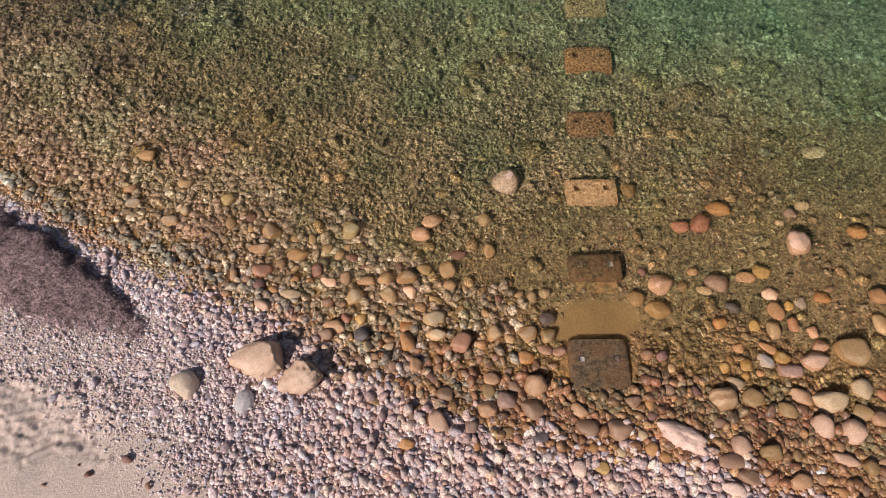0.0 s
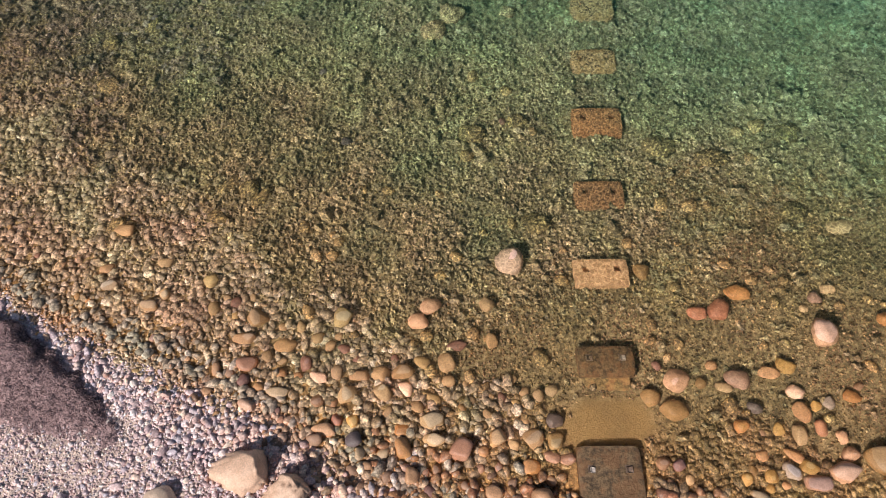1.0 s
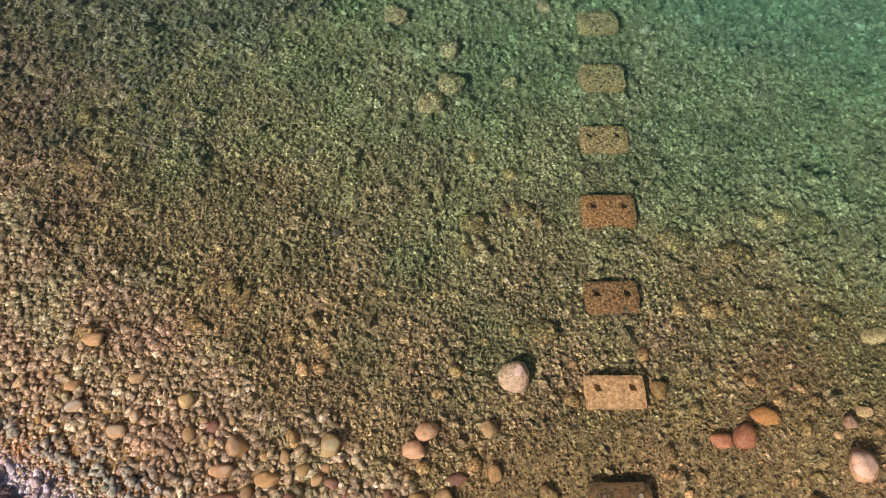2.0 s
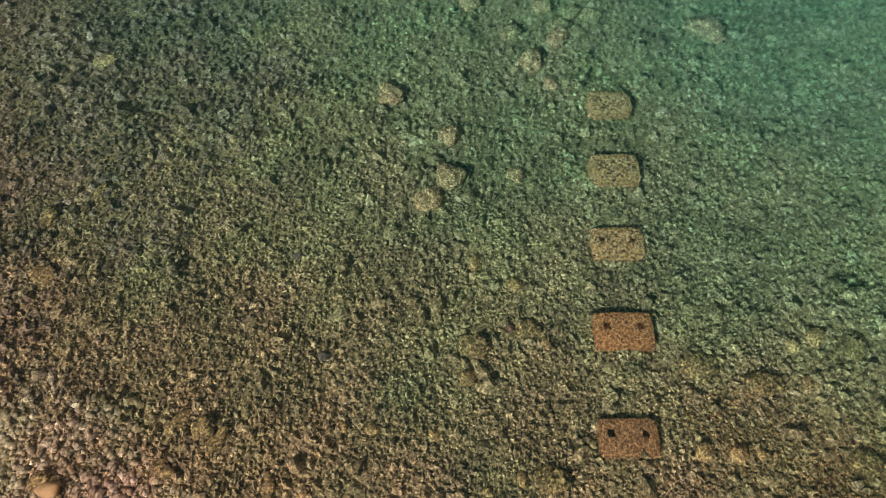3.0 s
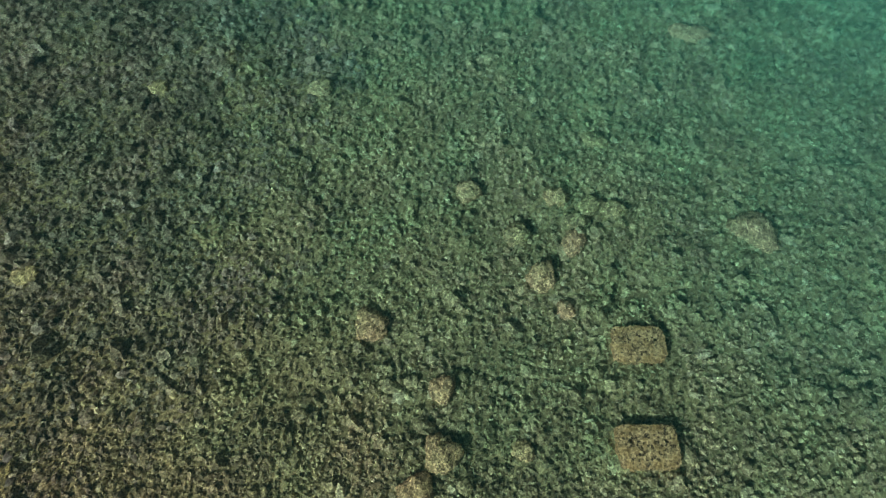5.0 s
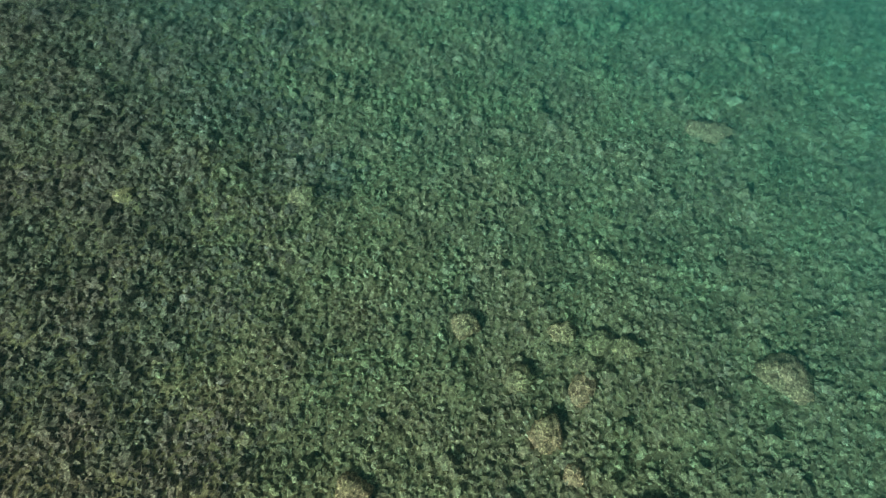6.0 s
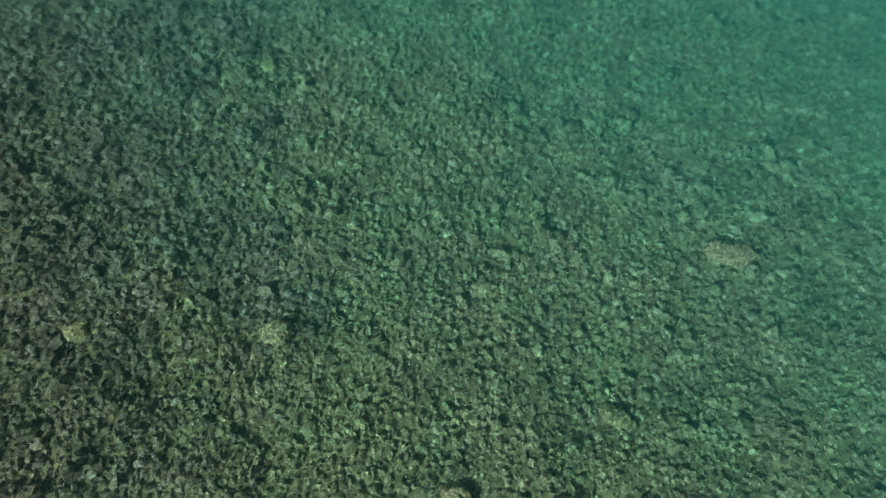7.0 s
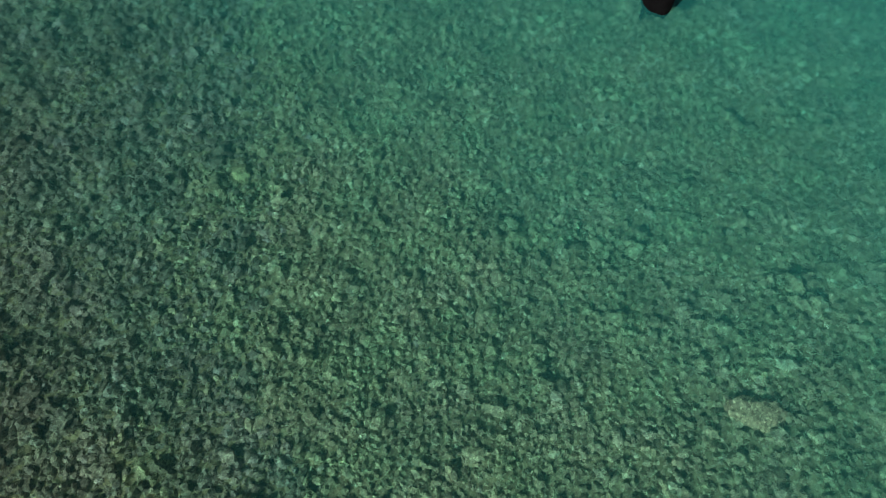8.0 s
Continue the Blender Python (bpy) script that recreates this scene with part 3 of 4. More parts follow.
cobble(5.60, 2.55, 0.34, 0.24, 0, "ochre")
cobble(5.30, 2.48, 0.32, 0.24, -45, "grey")
cobble(6.73, 2.00, 0.37, 0.33, 0, "cream")
cobble(6.31, 1.31, 0.39, 0.38, 0, "pink")
cobble(5.86, 1.43, 0.41, 0.32, -60, "pink")
cobble(5.70, 1.89, 0.42, 0.25, -20, "tan")
cobble(4.93, 1.88, 0.34, 0.31, 0, "olive")
cobble(6.04, 0.93, 0.45, 0.24, -18, "pink")
cobble(5.38, 1.67, 0.32, 0.25, -40, "olive")
cobble(4.92, 1.03, 0.36, 0.28, 0, "olive")
cobble(5.25, 0.62, 0.37, 0.27, 0, "tan")
cobble(4.49, 1.16, 0.28, 0.32, 0, "pink")
cobble(4.30, 0.92, 0.41, 0.26, 12, "brown")
cobble(4.47, 0.71, 0.38, 0.24, -5, "brown")
cobble(6.59, 1.63, 0.34, 0.25, -40, "olive")
cobble(6.37, 0.82, 0.26, 0.28, 0, "olive")
cobble(6.81, 1.50, 0.30, 0.27, 0, "tan")
cobble(4.18, 0.55, 0.42, 0.20, -15, "white")
cobble(2.69, 1.41, 0.41, 0.32, -15, "brown")
cobble(2.21, 1.48, 0.39, 0.27, -25, "brown")
cobble(1.36, 1.78, 0.45, 0.29, -35, "brown")
cobble(0.95, 1.90, 0.34, 0.31, 0, "mauve")
cobble(1.48, 2.15, 0.42, 0.39, 0, "tan")
cobble(0.65, 1.80, 0.32, 0.27, 0, "tan")
cobble(0.75, 2.27, 0.30, 0.24, 0, "tan")
cobble(0.69, 2.09, 0.26, 0.28, 0, "olive")
cobble(1.45, 1.35, 0.35, 0.21, 5, "slate")
boulder(-0.11, 1.56, 0.41, 0.33, -60, "pink")
cobble(-0.02, 2.04, 0.37, 0.22, 0, "brown")
cobble(0.39, 1.49, 0.25, 0.25, 0, "mauve")
cobble(-0.63, 1.28, 0.28, 0.19, -10, "orange")
cobble(1.96, 0.86, 0.26, 0.26, 0, "white")
cobble(2.32, 0.87, 0.22, 0.20, 0, "ochre")
cobble(2.09, 1.74, 0.31, 0.21, -35, "tan")
cobble(2.99, 1.86, 0.24, 0.21, 0, "brown")
boulder(1.26, 6.18, 0.51, 0.50, 0, "white")
cobble(-0.19, 5.33, 0.39, 0.33, 0, "pink")
cobble(-0.40, 5.05, 0.35, 0.33, 0, "pink")
cobble(0.08, 4.34, 0.30, 0.37, 0, "tan")
cobble(0.27, 4.61, 0.35, 0.20, 0, "plum")
cobble(0.84, 4.69, 0.25, 0.27, 0, "orange")
cobble(0.80, 5.35, 0.30, 0.30, 20, "tan")
boulder(6.52, 4.71, 0.50, 0.49, 0, "pink")
cobble(7.54, 6.81, 0.57, 0.27, 10, "cream")
cobble(5.25, 5.46, 0.47, 0.31, -15, "orange")
cobble(4.84, 5.16, 0.42, 0.39, 10, "red")
cobble(4.44, 5.12, 0.36, 0.25, 0, "red")
cobble(7.72, 4.93, 0.36, 0.29, 0, "orange")
cobble(6.58, 5.35, 0.26, 0.25, 0, "mauve")
cobble(6.87, 5.52, 0.30, 0.21, 0, "cream")
cobble(6.34, 5.17, 0.16, 0.15, 0, "cream")
cobble(3.85, 3.93, 0.46, 0.39, 15, "pink")
cobble(4.88, 3.96, 0.42, 0.36, -25, "mauve")
cobble(5.37, 4.03, 0.38, 0.22, 0, "tan")
cobble(4.60, 3.81, 0.30, 0.18, -15, "cream")
cobble(5.71, 4.14, 0.38, 0.30, -20, "ochre")
cobble(5.75, 3.71, 0.32, 0.23, -20, "white")
cobble(5.74, 3.37, 0.27, 0.36, 0, "tan")
cobble(5.61, 3.04, 0.25, 0.33, 0, "cream")
cobble(5.03, 3.48, 0.29, 0.21, -8, "slate")
cobble(4.73, 3.17, 0.24, 0.22, 0, "orange")
cobble(5.31, 3.14, 0.22, 0.20, 0, "ochre")
cobble(6.63, 3.62, 0.28, 0.21, -20, "orange")
cobble(6.24, 3.52, 0.20, 0.21, 0, "grey")
cobble(6.00, 3.48, 0.19, 0.20, 0, "ochre")
cobble(5.97, 3.16, 0.23, 0.29, 0, "brick")
cobble(6.25, 2.98, 0.18, 0.21, 0, "pink")
cobble(7.61, 3.61, 0.32, 0.32, 0, "tan")
cobble(7.49, 3.11, 0.29, 0.41, 0, "cream")
cobble(4.94, 2.74, 0.22, 0.20, 0, "tan")
cobble(4.98, 2.44, 0.23, 0.22, 0, "ochre")
cobble(5.44, 2.73, 0.36, 0.17, -32, "tan")
cobble(6.29, 2.73, 0.30, 0.22, 0, "pink")
cobble(3.61, 2.62, 0.25, 0.20, 0, "plum")
cobble(3.36, 3.67, 0.34, 0.28, 0, "olive")
cobble(3.71, 3.45, 0.45, 0.36, 0, "olive")
cobble(1.41, 3.05, 0.36, 0.31, 0, "tan")
cobble(1.76, 3.33, 0.31, 0.23, 0, "slate")
cobble(0.85, 3.08, 0.30, 0.32, 0, "orange")
cobble(0.26, 2.89, 0.40, 0.37, 0, "brick")
cobble(-0.15, 3.08, 0.40, 0.22, 0, "cream")
cobble(-0.18, 3.38, 0.45, 0.31, 10, "cream")
cobble(-0.60, 3.88, 0.30, 0.20, -40, "white")
cobble(-0.18, 3.74, 0.36, 0.15, -28, "ochre")
cobble(-0.66, 4.16, 0.38, 0.30, 5, "orange")
cobble(-1.03, 4.14, 0.34, 0.26, 0, "tan")
cobble(-1.36, 4.13, 0.36, 0.21, 0, "brick")
cobble(-2.66, 4.67, 0.43, 0.24, 0, "orange")
cobble(-2.06, 4.09, 0.34, 0.20, -12, "white")
cobble(-2.27, 4.33, 0.24, 0.28, 0, "plum")
cobble(-1.55, 3.80, 0.32, 0.28, 0, "cream")
cobble(-0.99, 3.84, 0.34, 0.27, -10, "cream")
cobble(-1.72, 5.15, 0.38, 0.38, 0, "moss")
cobble(-3.36, 4.79, 0.41, 0.21, 0, "brick")
cobble(-3.26, 4.35, 0.41, 0.28, -20, "brick")
cobble(-3.17, 5.16, 0.38, 0.32, -30, "orange")
cobble(-3.15, 3.66, 0.31, 0.21, -20, "pink")
cobble(-1.89, 3.25, 0.41, 0.23, -5, "tan")
cobble(-1.41, 3.09, 0.27, 0.27, 0, "slate")
cobble(-1.70, 3.39, 0.20, 0.22, 0, "red")
cobble(-1.45, 3.39, 0.21, 0.23, 0, "ochre")
cobble(-0.64, 3.24, 0.29, 0.21, 0, "orange")
cobble(-0.62, 2.93, 0.29, 0.35, 0, "orange")
cobble(-1.30, 2.89, 0.19, 0.22, 0, "cream")
cobble(-2.02, 3.10, 0.29, 0.21, 0, "brown")
cobble(-2.68, 3.86, 0.38, 0.19, 0, "cream")
cobble(1.35, 2.64, 0.30, 0.22, 0, "orange")
cobble(1.67, 2.78, 0.28, 0.18, -20, "mauve")
cobble(1.91, 2.74, 0.25, 0.19, 0, "mauve")
cobble(1.76, 3.02, 0.25, 0.31, 0, "ochre")
cobble(-0.50, 2.54, 0.26, 0.28, 0, "tan")
cobble(-5.90, 5.83, 0.30, 0.21, 15, "grey")
cobble(-5.01, 6.26, 0.31, 0.22, 20, "cream")
cobble(-6.05, 6.16, 0.27, 0.22, 0, "brick")
cobble(-4.11, 5.89, 0.30, 0.30, 0, "moss")
cobble(-5.90, 6.98, 0.43, 0.29, 0, "tan")
cobble(-4.89, 5.64, 0.21, 0.25, 0, "cream")
cobble(-5.12, 5.42, 0.32, 0.21, 0, "tan")
cobble(3.64, 5.95, 0.33, 0.33, 0, "olive")


# dark stones among the paler ones of the bed
cobble(-6.57, 12.73, 0.22, 0.19, 20, "slate")
cobble(-6.44, 12.37, 0.20, 0.26, 10, "slate")
cobble(-2.52, 10.99, 0.22, 0.18, 30, "slate")
cobble(-1.87, 9.03, 0.24, 0.20, 0, "slate")
cobble(1.35, 9.47, 0.20, 0.17, 40, "plum")

# single stones on the trodden sand
LITTER = [(-5.34, 0.93, 0.13, "plum"), (-4.82, 1.13, 0.17, "plum"), (-5.95, 0.79, 0.08, "brown"), (-4.42, 0.75, 0.12, "brown"), (-5.52, 1.06, 0.05, "plum")]


def sunken(x, y, length, width, turn, mossy=False):
    r = next(seed_of)
    off = float(offshore(x, y))
    tan = length >= 0.3 and x > -2 and 7.5 < off < 19
    tall = 0.5 if off > 17 else 0.6 if length > 0.7 else 0.8 if tan else 0.55
    height = min(length, width) * tall
    mat, words = (mat_sunken, "tan-brown weed-grown rock lying on the stony sea bed") if tan else (mat_olive, "olive rock on the shallow stony sea bed") if off < 7.5 else (mat_film, "olive-green filmed rock among stones of the sea bed")
    if mossy:
        mat, words = mat_clump, "tan and olive weed-grown rock in a cluster on the sea bed"
    ob = new("sunken_rock", rock_mesh("sunken_rock", length * 1.1, width * 1.1, height, mat, r, 4, 0.28, 0.95, -0.45, 2, 0.0, (), 0.8))
    ob.matrix_world = pose(x, y, float(land(x, y)) + height * 0.2, 0, 0, turn)
    TAKEN.append((x, y, max(length, width) * (0.38 if tan else 0.34)))
    return tagged(ob, words, "rock", "rocks on the sea bed")


sunken(0.35, 12.67, 0.52, 0.54, 0)
sunken(-0.05, 12.15, 0.53, 0.53, 10)
sunken(-0.86, 14.93, 0.52, 0.51, 0)
sunken(2.25, 15.80, 0.50, 0.51, 0)
sunken(0.39, 13.71, 0.39, 0.51, 0)
sunken(1.64, 12.74, 0.32, 0.32, 0)
sunken(6.37, 16.72, 0.80, 0.72, -22)
sunken(2.90, 16.48, 0.42, 0.46, -20)
sunken(0.93, 17.73, 0.50, 0.44, 0)
sunken(2.68, 17.56, 0.44, 0.38, 0)
sunken(3.78, 17.26, 0.46, 0.36, -15, True)
sunken(2.62, 15.15, 0.31, 0.29, 0)
sunken(1.85, 16.70, 0.46, 0.46, 0, True)
sunken(6.28, 21.94, 0.89, 0.54, -15)
sunken(3.30, 17.36, 0.48, 0.42, 10, True)
sunken(3.66, 18.97, 0.42, 0.40, 0, True)
sunken(3.05, 17.00, 0.46, 0.40, -30, True)
sunken(-2.23, 20.50, 0.50, 0.48, 0)
sunken(-3.23, 26.93, 0.44, 0.38, 0)
sunken(-4.12, 7.98, 0.50, 0.26, 50)
sunken(-3.70, 7.84, 0.34, 0.36, 0)
sunken(-2.56, 6.98, 0.25, 0.27, 0)
sunken(-6.02, 7.03, 0.46, 0.34, 0)
sunken(-4.20, 7.22, 0.36, 0.29, 0)
sunken(-7.36, 11.88, 0.38, 0.40, 0)
sunken(-7.16, 10.66, 0.42, 0.38, 0)
sunken(-6.51, 12.41, 0.27, 0.41, 0)
sunken(-7.34, 15.96, 0.44, 0.40, 0)
sunken(1.81, 6.97, 0.53, 0.38, 0)
sunken(6.80, 7.19, 0.41, 0.39, 0)
sunken(7.23, 9.06, 0.43, 0.40, 0)
sunken(-3.48, 7.62, 0.48, 0.24, 50)
sunken(5.47, 8.42, 0.62, 0.43, 0)
sunken(4.49, 8.75, 0.54, 0.48, 0)
sunken(0.66, 9.15, 0.45, 0.49, 0)
sunken(1.64, 9.41, 0.41, 0.36, 0)
sunken(-5.85, 20.57, 0.40, 0.39, 0)

r = rock_mesh("dark_rock", 0.56, 0.80, 2.2, mat_black, 77, 4, 0.10, 1.0, -0.9, 0)
for v in r.vertices:
    if v.co.z < 0:
        v.co.x, v.co.y = v.co.x * 0.2, v.co.y * 0.2 + 0.3
ob = tagged(new("dark_rock", r), "near-black wet rock rising from the sea", "rock")
ob.matrix_world = pose(5.90, 31.05, -0.2, 0, 0, 20)


for px, py, wide, tone in LITTER:
    cobble(px, py, wide, wide * 0.72, px * 300, tone, "pebble", 2, 0.9)


# ---- concrete blocks ----
def part(name, bm, mat, parent, label=""):
    for f in bm.faces:
        f.smooth = True
    me = bpy.data.meshes.new(name)
    bm.to_mesh(me)
    bm.free()
    me.set_sharp_from_angle(angle=radians(38))
    me.materials.append(mat)
    ob = new(name, me)
    ob.parent = parent
    return tagged(ob, label) if label else ob


def block_body(width, depth, height, hole, hx, hy, deep, seed, worn):
    """A slab with two square sockets sunk into its top, its edges chipped and rounded."""
    xs = sorted({-width / 2, -hx - hole / 2, -hx + hole / 2, hx - hole / 2, hx + hole / 2, width / 2} | {-width / 2 + width * k / 12 for k in range(13)})
    ys = sorted({-depth / 2, hy - hole / 2, hy + hole / 2, depth / 2} | {-depth / 2 + depth * k / 9 for k in range(10)})
    bm = bmesh.new()
    off = Vector((seed * 7.3, seed * 3.1, 0))

    def put(x, y, z):
        ex, ey = width / 2 - abs(x), depth / 2 - abs(y)
        edge = math.exp(-min(ex, ey) / 0.03)
        corner = math.exp(-math.hypot(ex, ey) / 0.07)
        n1 = noise.noise(Vector((x, y, z)) * 3 + off)
        n2 = noise.noise(Vector((x, y, z)) * 9 + off)
        k = 1 - corner * worn * 0.9 - edge * worn * 0.18 * (1 + n2)
        frayed = 0.008 + 0.22 * max(0.0, worn - 0.04)
        return bm.verts.new((x * k + n2 * frayed, y * k + n1 * frayed, z - (edge * 0.022 + corner * 0.03) * (z > 0) * (1 + n1 + worn * 2) + n1 * 0.018 * (z > 0)))

    top = {(i, j): put(x, y, height) for i, x in enumerate(xs) for j, y in enumerate(ys)}
    for i in range(len(xs) - 1):
        for j in range(len(ys) - 1):
            cx, cy = (xs[i] + xs[i + 1]) / 2, (ys[j] + ys[j + 1]) / 2
            if abs(abs(cx) - hx) < hole / 2 and abs(cy - hy) < hole / 2:
                continue
            bm.faces.new((top[i, j], top[i + 1, j], top[i + 1, j + 1], top[i, j + 1]))
    bm.edges.ensure_lookup_table()
    rims = [e for e in bm.edges if len(e.link_faces) == 1]
    inner = [e for e in rims if all(abs(v.co.x) < width / 2 - 0.06 and abs(v.co.y) < depth / 2 - 0.06 for v in e.verts)]
    outer = [e for e in rims if e not in set(inner)]
    ex = bmesh.ops.extrude_edge_only(bm, edges=inner)
    low = [v for v in ex["geom"] if isinstance(v, bmesh.types.BMVert)]
    for v in low:
        v.co.z = height - deep
    for side in (-1, 1):
        mine = [e for e in ex["geom"] if isinstance(e, bmesh.types.BMEdge) and all(v in low for v in e.verts) and (e.verts[0].co.x > 0) == (side > 0)]
        bmesh.ops.contextual_create(bm, geom=mine)
    ex = bmesh.ops.extrude_edge_only(bm, edges=outer)
    for v in ex["geom"]:
        if isinstance(v, bmesh.types.BMVert):
            v.co = Vector((v.co.x * 1.05, v.co.y * 1.05, -0.25))
    bmesh.ops.recalc_face_normals(bm, faces=bm.faces[:])
    return bm


def socket(hole, deep):
    """A square steel frame set in a socket."""
    bm = bmesh.new()
    a, b = hole / 2 - 0.004, hole / 2 - 0.018
    z0, z1 = -deep + 0.004, -0.006
    ring = lambda r, z: [bm.verts.new((x * r, y * r, z)) for x, y in ((-1, -1), (1, -1), (1, 1), (-1, 1))]
    o0, o1, i1, i0 = ring(a, z0), ring(a, z1), ring(b, z1), ring(b, z0)
    for p, q in ((o0, o1), (o1, i1), (i1, i0), (i0, o0)):
        for k in range(4):
            bm.faces.new((p[k], p[(k + 1) % 4], q[(k + 1) % 4], q[k]))
    return bm


def stud(seed):
    """A worn square stud with a hollow head, its corners knocked round."""
    bm = bmesh.new()
    bmesh.ops.create_cube(bm, size=1.0)
    bmesh.ops.scale(bm, vec=(0.075, 0.085, 0.17), verts=bm.verts[:])
    bmesh.ops.translate(bm, vec=(0, 0, -0.06), verts=bm.verts[:])
    head = [f for f in bm.faces if f.normal.z > 0.9]
    bmesh.ops.inset_individual(bm, faces=head, thickness=0.016, depth=-0.02)
    bmesh.ops.bevel(bm, geom=bm.edges[:], offset=0.006, segments=2, affect="EDGES")
    for v in bm.verts:
        v.co += Vector((noise.noise(v.co * 20 + Vector((seed, 0, 0))), noise.noise(v.co * 20 + Vector((0, seed, 9))), 0)) * 0.016
    return bm


def toe(base, width, depth, high, y):
    """A low sloping step along the landward foot of a block, lumpy with growth."""
    bm = bmesh.new()
    nx, ny = 16, 7
    rows = []
    for j in range(ny):
        v = j / (ny - 1)
        rows.append([])
        for i in range(nx):
            x, yy = (i / (nx - 1) - 0.5) * width, y + (v - 0.5) * depth
            lump = noise.noise(Vector((x * 7, yy * 7, 2.0))) * 0.06
            drop = 0.3 if j == 0 or i in (0, nx - 1) else 0.0
            rows[j].append(bm.verts.new((x * (1 + 0.05 * lump * 20 * (j == 0)), yy + lump * 0.6, high * (0.25 + 0.75 * v) + lump - drop)))
    for j in range(ny - 1):
        for i in range(nx - 1):
            bm.faces.new((rows[j][i], rows[j][i + 1], rows[j + 1][i + 1], rows[j + 1][i]))
    return part("toe", bm, mat_toe, base, "yellow-brown grown toe of the block")


def block(x, y, width, depth, rise, mat, label, framed, seed, worn=0.05, hole=0.12):
    base = tagged(new("concrete_block"), label, "concrete block", "row of slipway blocks")
    z = float(land(x, y))
    base.matrix_world = pose(x, y, z, 0, 0, -1.0)
    hx, hy, deep = width * 0.29, depth * 0.12, 0.15
    bm = block_body(width, depth, rise, hole, hx, hy, deep, seed, worn)
    part("slab", bm, mat, base)
    if framed:
        for side in (-1, 1):
            fr = part("socket_frame", socket(hole, deep), mat_rust, base, "rusty steel socket frame")
            fr.location = (side * hx, hy, rise)
            st = part("stud", stud(seed + side), mat_steel if side * (seed - 1.5) > 0 else mat_rust, base, "worn steel stud in its socket")
            st.location = (side * hx + 0.012, hy - 0.012, rise)
    TAKEN.append((x - width * 0.25, y, depth * 0.52))
    TAKEN.append((x + width * 0.25, y, depth * 0.52))
    return base


block(2.53, 2.47, 0.98, 0.90, 0.10, mat_stained, "dark stained concrete block with steel sockets at the waterline", True, 1, 0.04)
toed = block(2.72, 4.26, 0.94, 0.52, 0.19, mat_stained, "dark rust-stained concrete block in shallow water with yellow-grown toe", True, 2, 0.04)
toe(toed, 0.84, 0.26, 0.10, -0.26 - 0.11)
block(2.89, 5.90, 0.97, 0.53, 0.22, mat_bare, "pale bare concrete block with two square sockets", False, 3, 0.03)
block(3.10, 7.58, 0.94, 0.60, 0.17, mat_dull, "brown algae-grown concrete block under clear water", False, 4, 0.04)
block(3.29, 9.35, 1.0, 0.64, 0.22, mat_brown, "orange-brown algae-grown concrete block under clear water", False, 5, 0.03, 0.13)
block(3.47, 11.08, 0.98, 0.66, 0.22, mat_grown, "brown weed-grown concrete block on the sea bed", False, 6, 0.06)
block(3.66, 12.75, 0.97, 0.68, 0.23, mat_grown, "brown weed-grown concrete block on the sea bed", False, 7, 0.07, 0.07)
block(3.81, 14.47, 0.94, 0.66, 0.23, mat_grown, "brown worn weed-grown concrete block with rounded corners", False, 8, 0.12, 0.06)


# ---- seaweed heap ----
WEED_EDGE = [-9, -7.3, -7.0, -6.0, -5.4, -4.8], [0.10, 0.16, 0.36, 0.45, 0.72, 0.95]


def weed_front(x, y):
    """Metres up the beach from the seaward edge of the bank."""
    return -offshore(x, y) - np.interp(x, *WEED_EDGE)


def weed_height(x, y):
    """A low bank of cast-up weed, steep towards the sea and thin where it ends."""
    s = -offshore(x, y) + (swell(x, y, 0.8, 23) - 0.5) * 0.3 + (swell(x, y, 0.22, 24) - 0.5) * 0.2
    front = np.interp(x, *WEED_EDGE)
    back = np.interp(x, [-9, -7.5, -6.0, -4.8], [1.80, 1.72, 1.55, 1.25])
    high = np.interp(x, [-12.7, -11.5, -9, -7.0, -6.2, -5.2, -4.7], [0.0, 0.16, 0.20, 0.21, 0.20, 0.15, 0.0])
    return high * np.clip((s - front) * 4.5, 0, 1) * np.clip((back - s) * 0.95, 0, 1)


mat_weed = concrete_material("dried_seaweed", (0.13, 0.08, 0.083), (0.52, 0.352, 0.35), (0.56, 0.39, 0.385), 0.6, 14.0)
wx, wy = np.arange(-13, -4.6, 0.06), np.arange(2.0, 10.5, 0.06)
weed = net("seaweed_bank", wx, wy, lambda x, y: land(x, y) - 0.05 + weed_height(x, y) * (0.8 + 0.5 * swell(x, y, 0.35, 21)) + 0.05 * (weed_height(x, y) > 0.02) * swell(x, y, 0.1, 22), mat_weed, "bank", lambda x, y: weed_height(x, y))


